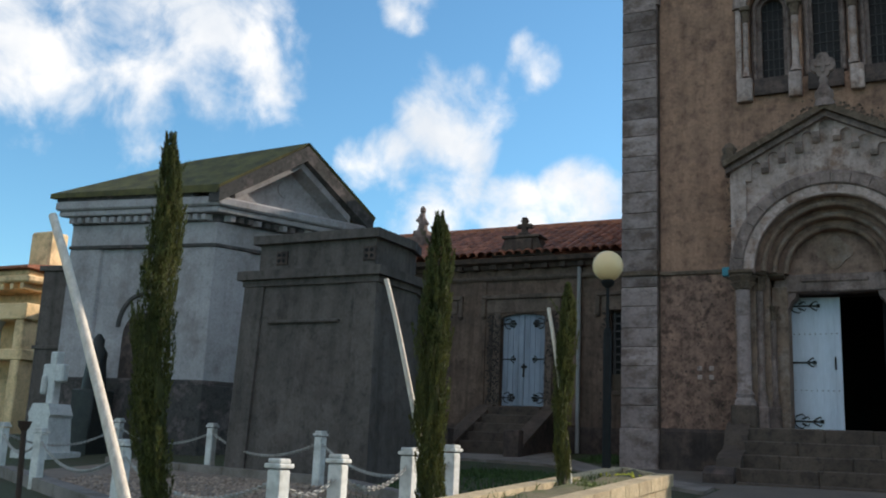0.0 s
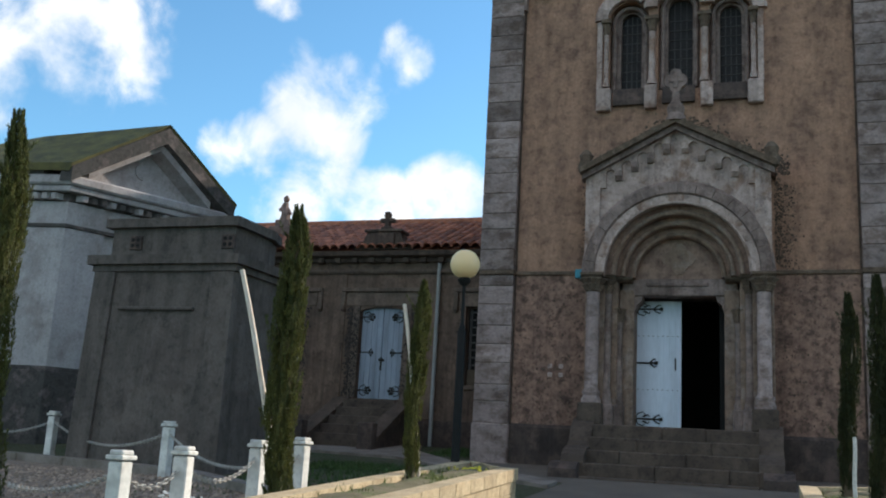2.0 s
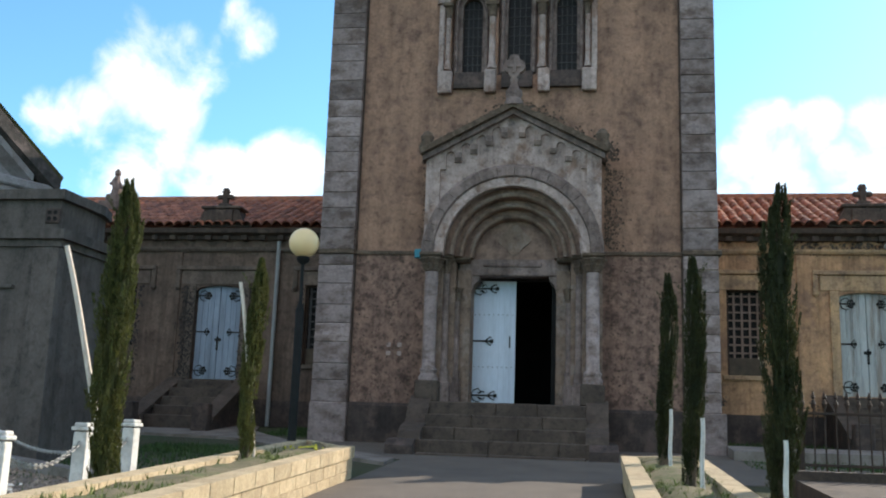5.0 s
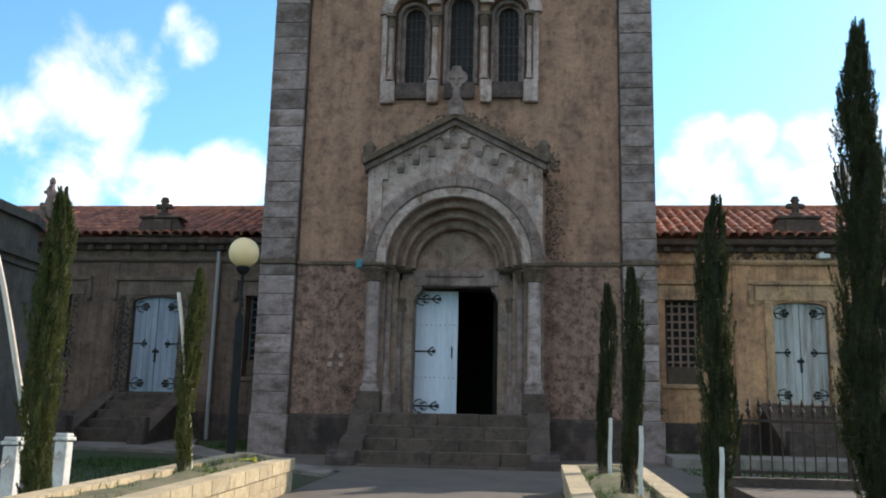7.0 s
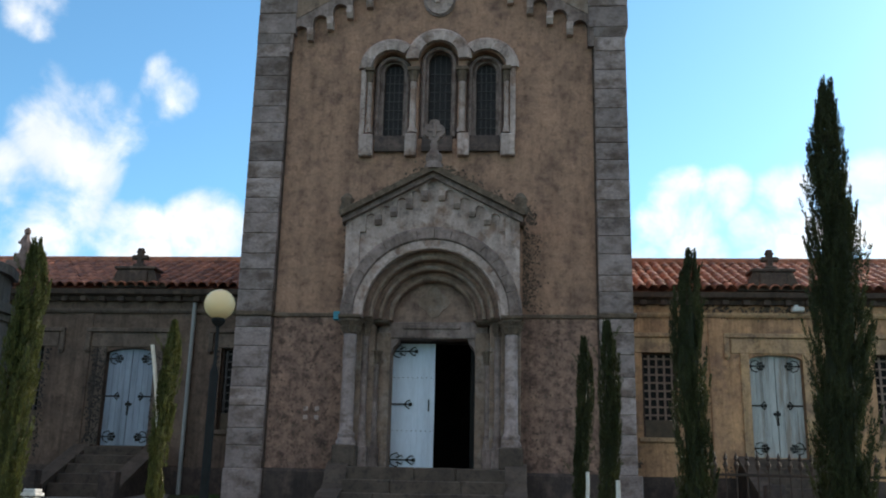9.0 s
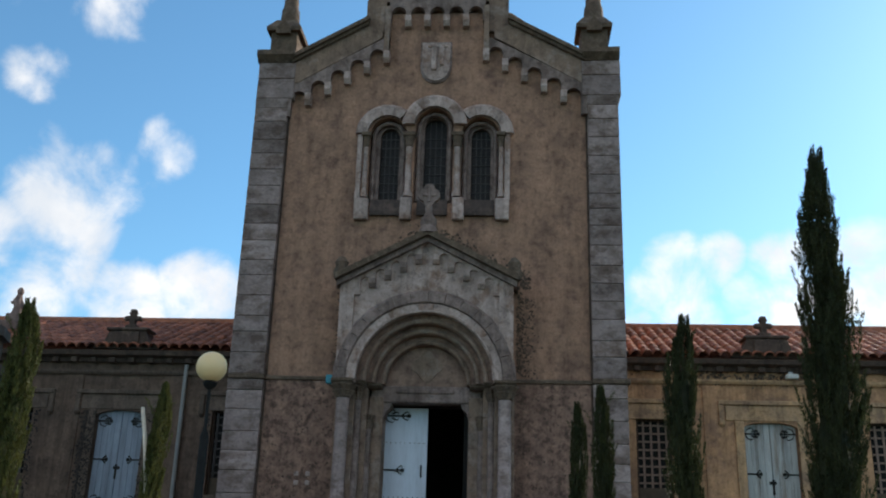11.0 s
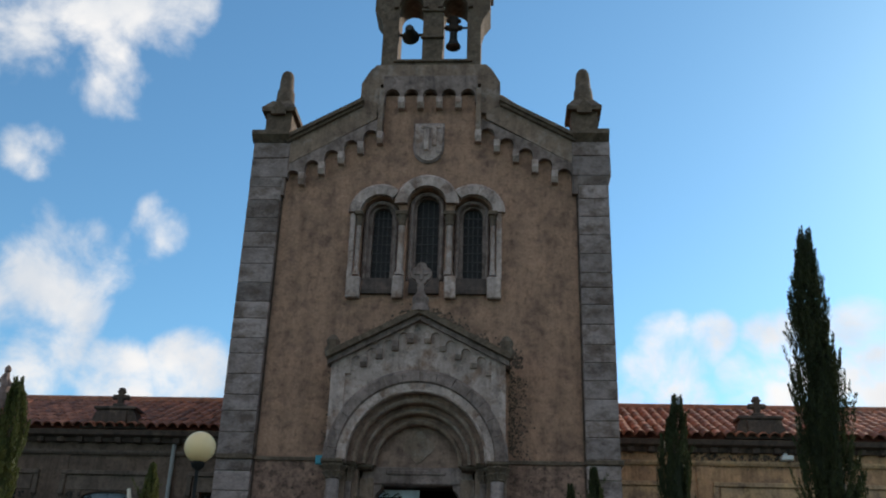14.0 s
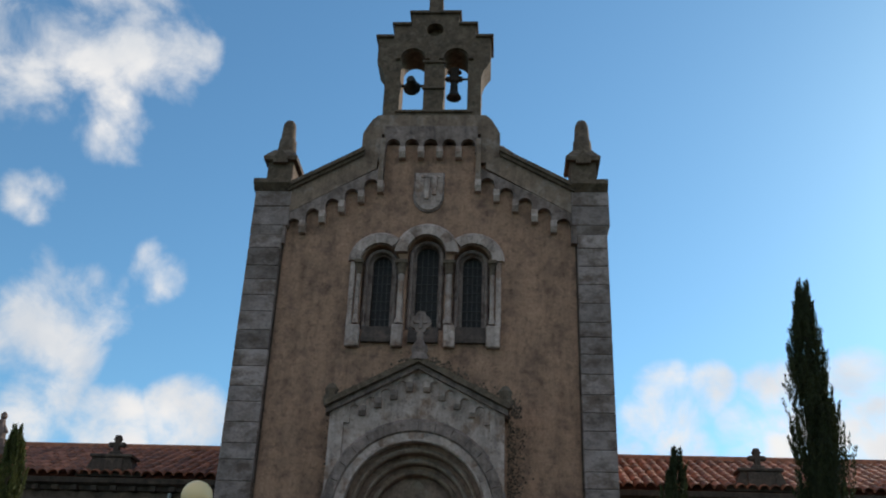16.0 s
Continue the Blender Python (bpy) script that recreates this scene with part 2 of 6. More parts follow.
M_MOSSROOF = material("mossy_stone_roof", (0.155, 0.135, 0.048), (0.07, 0.064, 0.032), 0.98, 3, 24, 0.5, stain=(0.05, 0.05, 0.03), stain_scale=2.5, stain_amount=0.6)
M_MARBLE = material("white_marble", (0.66, 0.65, 0.62), (0.55, 0.54, 0.52), 0.55, 3, 30, 0.1, stain=(0.36, 0.35, 0.33), stain_scale=4, stain_amount=0.5)
M_POST = material("white_stone_post", (0.75, 0.72, 0.67), (0.62, 0.59, 0.55), 0.8, 5, 40, 0.2, stain=(0.28, 0.26, 0.23), stain_scale=5, stain_amount=0.55)
M_CHAIN = material("pale_chain", (0.48, 0.45, 0.41), (0.3, 0.27, 0.24), 0.7, 12, 60, 0.2)
M_WOOD = material("weathered_round_pole", (0.80, 0.70, 0.60), (0.6, 0.5, 0.41), 0.75, 5, 30, 0.3, stretch=(4, 4, 0.6))
M_STAKE = material("white_painted_stake", (0.62, 0.61, 0.58), (0.5, 0.48, 0.45), 0.7, 6, 30, 0.2)
M_BLOCK = material("yellow_split_block", (0.55, 0.43, 0.27), (0.44, 0.33, 0.2), 0.9, 7, 34, 0.6, vary=0.14, stain=(0.25, 0.19, 0.12), stain_scale=6, stain_amount=0.4)
M_MORTAR = material("pale_mortar", (0.36, 0.31, 0.24), (0.28, 0.24, 0.19), 0.95, 6, 40, 0.3)
M_SOIL = material("dry_planter_soil", (0.21, 0.17, 0.105), (0.13, 0.115, 0.06), 0.98, 5, 40, 0.8, stain=(0.09, 0.115, 0.035), stain_scale=3.2, stain_amount=0.8)
M_GRAVEL = material("grey_brown_gravel", (0.308, 0.232, 0.178), (0.194, 0.150, 0.117), 0.95, 8, 60, 0.9)
M_PEBBLE = material("mixed_pebbles", (0.36, 0.265, 0.20), (0.20, 0.15, 0.115), 0.95, 8, 60, 0.4, island=True, vary=0.5)
M_ASPHALT = material("worn_asphalt", (0.16, 0.131, 0.107), (0.112, 0.093, 0.078), 0.9, 1.5, 90, 0.4, stain=(0.15, 0.122, 0.098), stain_scale=1.0, stain_amount=0.5)
M_SLAB = material("old_concrete_path", (0.26, 0.218, 0.19), (0.18, 0.150, 0.130), 0.92, 2, 40, 0.3, stain=(0.100, 0.080, 0.057), stain_scale=2, stain_amount=0.5)
M_GROUND = material("grassy_earth", (0.042, 0.059, 0.020), (0.064, 0.055, 0.031), 0.98, 1.2, 30, 0.8)
M_GRASS = material("lawn_grass", (0.054, 0.093, 0.021), (0.032, 0.063, 0.015), 0.8, 2.0, 20, 0.0, island=True, vary=0.35)
M_DRYGRASS = material("tufted_grass", (0.17, 0.20, 0.055), (0.11, 0.14, 0.04), 0.85, 3.0, 20, 0.0, island=True, vary=0.35)
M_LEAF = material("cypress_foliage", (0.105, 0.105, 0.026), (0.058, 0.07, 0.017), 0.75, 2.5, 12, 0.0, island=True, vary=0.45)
# same foliage as M_LEAF, with the shade darkened into its colour
M_LEAFSHADE = material("shaded_cypress_foliage", (0.047, 0.052, 0.016), (0.022, 0.029, 0.009), 0.75, 2.5, 12, 0.0, island=True, vary=0.4)
for leaf_mat in (M_LEAF, M_LEAFSHADE):
    ln, ll = leaf_mat.node_tree.nodes, leaf_mat.node_tree.links
    l_tr, l_mx = ln.new("ShaderNodeBsdfTranslucent"), ln.new("ShaderNodeMixShader")
    ll.new(ln["Principled BSDF"].inputs["Base Color"].links[0].from_socket, l_tr.inputs["Color"])
    l_mx.inputs["Fac"].default_value = 0.3
    ll.new(ln["Principled BSDF"].outputs["BSDF"], l_mx.inputs[1])
    ll.new(l_tr.outputs["BSDF"], l_mx.inputs[2])
    ll.new(l_mx.outputs["Shader"], ln["Material Output"].inputs["Surface"])
M_BARK = material("cypress_bark", (0.13, 0.095, 0.065), (0.08, 0.06, 0.045), 0.95, 8, 40, 0.6)
M_FLOWER = material("yellow_flowers", (0.75, 0.62, 0.05), (0.6, 0.5, 0.06), 0.7, 10, 30, 0.0)
# sunlight on the pantheon's front is brightened into this base colour
M_ORANGE = material("sunlit_orange_stone", (0.90, 0.64, 0.36), (0.76, 0.52, 0.27), 0.9, 1.6, 24, 0.4, stain=(0.22, 0.13, 0.07), stain_scale=2, stain_amount=0.45)
M_GREYMETAL = material("grey_painted_pipe", (0.33, 0.32, 0.31), (0.26, 0.25, 0.24), 0.6, 4, 40, 0.1)
M_BLACKPAINT = material("black_painted_steel", (0.010, 0.010, 0.010), (0.016, 0.016, 0.016), 0.75, 6, 40, 0.1, spec=0.2)
M_LATTICE = material("brown_painted_lattice", (0.30, 0.20, 0.155), (0.20, 0.135, 0.105), 0.8, 6, 40, 0.2)
M_LICHEN = material("brown_black_lichen", (0.13, 0.088, 0.062), (0.075, 0.052, 0.038), 0.95, 8, 40, 0.5, island=True, vary=0.5)
M_SOOT = material("black_soot", (0.035, 0.027, 0.023), (0.055, 0.042, 0.035), 0.95, 6, 40, 0.4, island=True, vary=0.5)
M_BLUE = material("blue_enamel_box", (0.05, 0.28, 0.36), (0.04, 0.22, 0.30), 0.5, 6, 40, 0.1)
M_BRONZE = material("dark_bronze", (0.025, 0.026, 0.026), (0.04, 0.04, 0.036), 0.55, 6, 30, 0.2, metal=0.4)
M_GLOBE = material("cream_globe_plastic", (0.86, 0.62, 0.33), (0.82, 0.58, 0.31), 0.4, 2, 8, 0.0, fine_mix=0.08)


# ---------- mesh helpers ----------
class Shape:
    """Collects vertices and faces of one mesh."""

    def __init__(self):
        self.v, self.f = [], []

    def add(self, verts, faces):
        o = len(self.v)
        self.v += [tuple(p) for p in verts]
        self.f += [tuple(i + o for i in q) for q in faces]
        return self

    def box(self, x0, x1, y0, y1, z0, z1):
        v = [(x, y, z) for x in (x0, x1) for y in (y0, y1) for z in (z0, z1)]
        return self.add(v, [(0, 1, 3, 2), (4, 6, 7, 5), (0, 4, 5, 1), (2, 3, 7, 6), (0, 2, 6, 4), (1, 5, 7, 3)])

    def cbox(self, x0, x1, y0, y1, z0, z1, c=0.012):
        """A box with chamfered edges."""
        v, idx = [], {}
        lo, hi = (x0, y0, z0), (x1, y1, z1)
        for s in [(a, b, d) for a in (0, 1) for b in (0, 1) for d in (0, 1)]:
            for k in range(3):
                p = []
                for j in range(3):
                    e = (hi[j] - c if s[j] else lo[j] + c) if j != k else (hi[j] if s[j] else lo[j])
                    p.append(e)
                idx[s, k] = len(v)
                v.append(p)
        f = []
        for k in range(3):
            a, b = [j for j in range(3) if j != k]
            for s in (0, 1):
                ring = []
                for (i, j) in ((0, 0), (1, 0), (1, 1), (0, 1)):
                    q = [0, 0, 0]
                    q[k], q[a], q[b] = s, i, j
                    ring.append(idx[tuple(q), k])
                f.append(ring)
            for i in (0, 1):
                for j in (0, 1):
                    q0, q1 = [0, 0, 0], [0, 0, 0]
                    q0[a] = q1[a] = i
                    q0[b] = q1[b] = j
                    q1[k] = 1
                    f.append([idx[tuple(q0), a], idx[tuple(q1), a], idx[tuple(q1), b], idx[tuple(q0), b]])
        for s in [(a, b, d) for a in (0, 1) for b in (0, 1) for d in (0, 1)]:
            f.append([idx[s, 0], idx[s, 1], idx[s, 2]])
        return self.add(v, f)

    def prism(self, pts, y0, y1):
        """A polygon in x, z drawn out along y."""
        n = len(pts)
        v = [(x, y0, z) for x, z in pts] + [(x, y1, z) for x, z in pts]
        f = [tuple(range(n)), tuple(range(2 * n - 1, n - 1, -1))]
        f += [(i, i + n, (i + 1) % n + n, (i + 1) % n) for i in range(n)]
        return self.add(v, f)

    def prism_x(self, pts, x0, x1):
        """A polygon in y, z drawn out along x."""
        n = len(pts)
        v = [(x0, y, z) for y, z in pts] + [(x1, y, z) for y, z in pts]
        f = [tuple(range(n)), tuple(range(2 * n - 1, n - 1, -1))]
        f += [(i, i + n, (i + 1) % n + n, (i + 1) % n) for i in range(n)]
        return self.add(v, f)

    def prism_z(self, pts, z0, z1):
        n = len(pts)
        g0 = z0 if callable(z0) else (lambda x, y: z0)
        g1 = z1 if callable(z1) else (lambda x, y: z1)
        v = [(x, y, g0(x, y)) for x, y in pts] + [(x, y, g1(x, y)) for x, y in pts]
        f = [tuple(range(n)), tuple(range(2 * n - 1, n - 1, -1))]
        f += [(i, i + n, (i + 1) % n + n, (i + 1) % n) for i in range(n)]
        return self.add(v, f)

    def lathe(self, cx, cy, prof, n=14):
        """Radius and height pairs turned round an upright axis."""
        v = [(cx + r * math.cos(6.28318 * k / n), cy + r * math.sin(6.28318 * k / n), z) for r, z in prof for k in range(n)]
        f = [(j * n + k, j * n + (k + 1) % n, (j + 1) * n + (k + 1) % n, (j + 1) * n + k) for j in range(len(prof) - 1) for k in range(n)]
        f += [tuple(range(n - 1, -1, -1)), tuple((len(prof) - 1) * n + k for k in range(n))]
        return self.add(v, f)

    def tube(self, pts, radii, n=8):
        """A round bar along a line of points."""
        if isinstance(radii, (int, float)):
            radii = [radii] * len(pts)
        pts = [Vector(p) for p in pts]
        v = []
        for i, p in enumerate(pts):
            d = (pts[min(i + 1, len(pts) - 1)] - pts[max(i - 1, 0)]).normalized()
            a = d.cross(Vector((0, 0, 1)) if abs(d.z) < 0.9 else Vector((1, 0, 0))).normalized()
            b = d.cross(a)
            v += [p + radii[i] * (math.cos(6.28318 * k / n) * a + math.sin(6.28318 * k / n) * b) for k in range(n)]
        f = [(j * n + k, j * n + (k + 1) % n, (j + 1) * n + (k + 1) % n, (j + 1) * n + k) for j in range(len(pts) - 1) for k in range(n)]
        f += [tuple(range(n - 1, -1, -1)), tuple((len(pts) - 1) * n + k for k in range(n))]
        return self.add(v, f)

    def arch(self, cx, cz, prof, a0=0.0, a1=math.pi, n=28):
        """A closed profile of radius and y swept round an arch in the x, z plane."""
        k = len(prof)
        v = []
        for i in range(n + 1):
            a = a0 + (a1 - a0) * i / n
            v += [(cx + r * math.cos(a), y, cz + r * math.sin(a)) for r, y in prof]
        f = [(i * k + j, i * k + (j + 1) % k, (i + 1) * k + (j + 1) % k, (i + 1) * k + j) for i in range(n) for j in range(k)]
        f += [tuple(range(k - 1, -1, -1)), tuple(n * k + j for j in range(k))]
        return self.add(v, f)

    def move(self, fn):
        self.v = [tuple(fn(*p)) for p in self.v]
        return self

    def mesh(self, name, mat, smooth=False):
        me = bpy.data.meshes.new(name)
        me.from_pydata(self.v, [], self.f)
        bm = bmesh.new()
        bm.from_mesh(me)
        bmesh.ops.recalc_face_normals(bm, faces=bm.faces)
        bm.to_mesh(me)
        bm.free()
        me.materials.append(mat)
        if smooth:
            me.shade_smooth()
            me.set_sharp_from_angle(angle=radians(40))
        return me


def thing(name, at, label, category, group="", kind=""):
    e = new(name)
    e.empty_display_size = 0.2
    e.location = at
    e.matrix_basis = Matrix.Translation(at)
    return tagged(e, label, category, group, kind)


def home(ob):
    """The place of a thing or part in the world."""
    m = Matrix.Translation(ob.location)
    while ob.parent:
        ob = ob.parent
        m = Matrix.Translation(ob.location) @ m
    return m


def part(name, shape, mat, parent, label="", smooth=False, kind="", at=None):
    """One mesh under a thing or part, drawn in world places; at: set down there instead."""
    me = shape if isinstance(shape, bpy.types.Mesh) else shape.mesh(name, mat, smooth)
    ob = new(name, me)
    ob.parent = parent
    if parent.type == "EMPTY":
        ob.location = Vector(at or (0, 0, 0)) - parent.location
    else:
        ob.location = Vector(at or (0, 0, 0)) - home(parent).translation
    return tagged(ob, label, kind=kind)


def solo(name, shape, mat, label, category, smooth=False, kind="", group=""):
    return tagged(new(name, shape.mesh(name, mat, smooth)), label, category, group, kind)


def holed(outer, holes, y0, y1):
    """A wall in the x, z plane with openings that go through it."""
    bm = bmesh.new()
    edges = []
    for loop in (outer, *holes):
        vs = [bm.verts.new((x, y0, z)) for x, z in loop]
        edges += [bm.edges.new((vs[i], vs[(i + 1) % len(vs)])) for i in range(len(vs))]
    bmesh.ops.triangle_fill(bm, use_beauty=True, edges=edges)
    ret = bmesh.ops.extrude_face_region(bm, geom=list(bm.faces))
    for e in ret["geom"]:
        if isinstance(e, bmesh.types.BMVert):
            e.co.y = y1
    s = Shape()
    bm.verts.index_update()
    s.add([tuple(v.co) for v in bm.verts], [[v.index for v in f.verts] for f in bm.faces])
    bm.free()
    return s


def arched(cx, half, z0, zs, n=14, rise=1.0):
    """An outline with upright sides and a round head."""
    return [(cx - half, z0), (cx + half, z0)] + [(cx + half * math.cos(math.pi * i / n), zs + rise * half * math.sin(math.pi * i / n)) for i in range(n + 1)]


def gz(y):
    """Height of the rising ground."""
    return 0.19 + 0.07 * min(y, 8.0) if y > -5 else -0.16 + 0.053 * (max(y, -32.0) + 5)


rng = random.Random(7)

# ---------- ground ----------
g = Shape()
rows_y = [-2500, -60, -32] + [-30 + 2 * i for i in range(20)] + [60, 2500]
cols_x = [-2500, -60] + [-40 + 4 * i for i in range(21)] + [60, 2500]
g.add([(x, y, gz(y)) for y in rows_y for x in cols_x],
      [(j * len(cols_x) + i, j * len(cols_x) + i + 1, (j + 1) * len(cols_x) + i + 1, (j + 1) * len(cols_x) + i) for j in range(len(rows_y) - 1) for i in range(len(cols_x) - 1)])
solo("ground", g, M_GROUND, "rising grassy earth of the cemetery", "ground", kind="structure")
path = Shape().prism_z([(-1.38, -31), (1.76, -31), (1.76, -4.6), (7.0, -3.4), (7.0, -2.4), (3.9, -1.2), (3.9, 0.05), (-3.6, 0.05), (-3.6, -0.7), (-1.38, -2.8)],
                       lambda x, y: gz(y) - 0.05, lambda x, y: gz(y) + 0.012)
solo("path", path, M_ASPHALT, "grey worn asphalt path up to the chapel steps", "path", kind="structure")
slab = Shape().prism_z([(-12.0, 0.3), (-6.2, -0.25), (-4.9, -0.5), (-2.6, -2.7), (-1.45, -3.6), (-1.45, -2.9), (-3.62, -0.9), (-5.0, 1.0), (-5.4, 2.3), (-12.0, 2.4)], lambda x, y: gz(y) - 0.08, lambda x, y: gz(y) + 0.05)
solo("side_path", slab, M_SLAB, "old pale concrete path beside the lawn", "path", kind="structure")
slab = Shape().prism_z([(3.62, -0.9), (12, -0.4), (12, 0.3), (3.62, 0.1)], lambda x, y: gz(y) - 0.05, lambda x, y: gz(y) + 0.16)
solo("side_path", slab, M_SLAB, "raised pale concrete path with a square edge", "path", kind="structure")


def blades(name, mat, areas, count, height, label):
    s = Shape()
    for _ in range(count):
        x0, x1, y0, y1 = rng.choice(areas)
        x, y = rng.uniform(x0, x1), rng.uniform(y0, y1)
        a, h, w = rng.uniform(0, 6.28), height * rng.uniform(0.5, 1.4), 0.012
        lx, ly = rng.gauss(0, 0.3) * h, rng.gauss(0, 0.3) * h
        z = gz(y)
        s.add([(x - w * math.cos(a), y - w * math.sin(a), z), (x + w * math.cos(a), y + w * math.sin(a), z), (x + lx, y + ly, z + h)], [(0, 1, 2)])
    me = bpy.data.meshes.new(name)
    me.from_pydata(s.v, [], s.f)
    me.materials.append(mat)
    return tagged(new(name, me), label, "grass", kind="stuff")


blades("lawn", M_GRASS, [(-5.6, -2.5, -8, -2.5), (-5.6, -3.7, -3.0, -1.8), (-4.8, -3.6, 0.6, 2.7), (-5.6, -2.5, -7, -3), (3.7, 8, 0.4, 2.7), (3.7, 9, -2.2, -1.0)], 9000, 0.06, "short dark green lawn in shade")

# ---------- chapel ----------
chapel = thing("chapel", (0, 0, 0.19), "tan stuccoed chapel with grey stone quoins and bell gable", "chapel")
ZT = 10.2


def roofline(x):
    return 10.86 - (abs(x) - 1.46) * 0.575


portal_hole = [(-1.3, 0.0), (1.3, 0.0)] + arched(0, 1.3, 0, 3.5, 18)[2:]
win_holes = [arched(-0.92, 0.37, 7.03, 8.47), arched(-0.02, 0.375, 7.03, 8.66), arched(0.88, 0.37, 7.03, 8.47)]
outer = [(-3.5, -0.3), (-1.3, -0.3)] + [(-1.3, 0.0)] + [(1.3 * math.cos(math.pi - math.pi * i / 18), 3.5 + 1.3 * math.sin(math.pi - math.pi * i / 18)) for i in range(19)] + \
        [(1.3, 0.0), (1.3, -0.3), (3.5, -0.3), (3.5, roofline(3.5)), (1.46, 11.2), (-1.46, 11.2), (-3.5, roofline(3.5))]
part("front_wall", holed(outer, win_holes, 0.0, 0.6), M_STUCCO, chapel, "tan stucco wall with darker stains")
for s in (-1, 1):
    part("rendered_panel", Shape().cbox(*sorted((s * 1.32, s * 2.93)), -0.014, 0.05, 0.86, 3.58, 0.008), M_ROUGH, chapel, "pitted weathered render")
    part("plinth", Shape().prism_x([(-0.07, -0.2), (0.1, -0.2), (0.1, 0.9), (-0.02, 0.9), (-0.07, 0.84)], *sorted((s * 1.32, s * 2.95))), M_DARKSTONE, chapel, "dark brown stone")
    part("string_course", Shape().prism_x([(-0.045, 3.59), (0.05, 3.59), (0.05, 3.66), (-0.02, 3.66), (-0.045, 3.64)], *sorted((s * 1.4, s * 2.95))), M_MOSSY, chapel)
    # corner pilaster with its stones
    pil = part("corner_pilaster", Shape().box(*sorted((s * 2.97, s * 3.555 - 0.03)), -0.09, 0.9, -0.2, ZT), M_MORTAR, chapel, "stacked grey stone quoins")
    # thin dark strip beside the inner edge of the quoins
    part("open_joint", Shape().box(*sorted((s * 2.915, s * 2.952)), -0.028, 0.1, 0.9, 9.3), M_CORNICE, pil, "dark strip along the joint")
    part("base_stone", Shape().cbox(*sorted((s * 2.93, s * 3.62)), -0.16, 0.95, -0.2, 0.88, 0.02), M_QUOIN, pil)
    part("string_course", Shape().cbox(*sorted((s * 2.93, s * 3.60)), -0.155, 0.95, 3.58, 3.67, 0.015), M_MOSSY, pil)
    quoin = [Shape().cbox(*sorted((s * 2.95, s * 3.575 - 0.03)), -0.12, 0.92, 0.003, h - 0.004, 0.010).mesh("quoin", M_QUOIN) for h in (0.39, 0.34, 0.30)]
    z = 0.88
    while z < 8.85:
        k = rng.choice((0, 0, 1, 2))
        h = (0.39, 0.34, 0.30)[k]
        if not 3.5 - h < z < 3.66:
            part("quoin", quoin[k], None, pil, at=(0, 0, z))
        elif z < 3.55:
            part("quoin", Shape().cbox(*sorted((s * 2.95, s * 3.575 - 0.03)), -0.12, 0.92, z + 0.008, 3.575, 0.012), M_QUOIN, pil)
            z = 3.672 - h
        z += h
    part("corbelled_head", Shape().add(*(lambda v: (v, [(0, 1, 2, 3), (4, 7, 6, 5), (0, 4, 5, 1), (2, 6, 7, 3), (1, 5, 6, 2), (0, 3, 7, 4)]))(
        [(s * 2.95, -0.12, z), (s * 3.575 - 0.03, -0.12, z), (s * 3.575 - 0.03, 0.92, z), (s * 2.95, 0.92, z), (s * 2.95, -0.16, z + 0.18), (s * 3.60, -0.16, z + 0.18), (s * 3.60, 0.95, z + 0.18), (s * 2.95, 0.95, z + 0.18)])), M_QUOIN, pil)
    part("head_stone", Shape().cbox(*sorted((s * 2.85, s * 3.60)), -0.16, 0.95, z + 0.185, z + 0.62, 0.015), M_QUOIN, pil)
    part("head_stone", Shape().cbox(*sorted((s * 2.85, s * 3.60)), -0.16, 0.95, z + 0.63, 10.0, 0.015), M_QUOIN, pil)
    part("cornice", Shape().prism_x([(-0.30, 10.12), (-0.17, 10.0), (0.98, 10.0), (1.06, 10.12), (1.06, 10.22), (-0.30, 10.22)], *sorted((s * 2.86, s * 3.61 - 0.02))), M_MOSSY, pil)
    # pinnacle
    px = s * 3.16 - 0.03
    pin = part("pinnacle", Shape().cbox(px - 0.27, px + 0.27, 0.0, 0.54, 10.22, 10.86, 0.02), M_MOSSY, chapel, "lichened stone pinnacle with rounded tip")
    part("gablet_roof", Shape().add([(px - 0.35, -0.09, 10.80), (px + 0.35, -0.09, 10.80), (px + 0.35, 0.63, 10.80), (px - 0.35, 0.63, 10.80),
                                     (px - 0.36, -0.10, 10.88), (px + 0.36, -0.10, 10.88), (px + 0.36, 0.64, 10.88), (px - 0.36, 0.64, 10.88),
                                     (px - 0.20, 0.07, 11.13), (px + 0.20, 0.07, 11.13), (px + 0.20, 0.47, 11.13), (px - 0.20, 0.47, 11.13)],
                                    [(0, 1, 2, 3), (8, 9, 10, 11)] + [(b + k, b + (k + 1) % 4, b + 4 + (k + 1) % 4, b + 4 + k) for b in (0, 4) for k in range(4)]), M_MOSSY, pin)
    for face in (-0.11, 0.57):
        part("gablet", Shape().prism([(px - 0.15, 10.72), (px + 0.15, 10.72), (px + 0.15, 10.86), (px, 11.04), (px - 0.15, 10.86)], face, face + 0.08), M_MOSSY, pin)
    part("spire", Shape().lathe(px + 0.02, 0.27, [(0.215, 11.10), (0.205, 11.2), (0.19, 11.45), (0.165, 11.48), (0.15, 11.76), (0.135, 11.88), (0.09, 11.96), (0.02, 11.99)], 10), M_MOSSY, pin, smooth=True)
    # raking coping
    rake = lambda x: 10.98 - (x - 1.46) * 0.575
    part("raking_coping", Shape().prism([(s * 1.40, rake(1.40) - 0.09), (s * 2.90, rake(2.90) - 0.09), (s * 2.90, rake(2.90)), (s * 1.40, rake(1.40))], -0.27, 0.85), M_MOSSY, chapel)
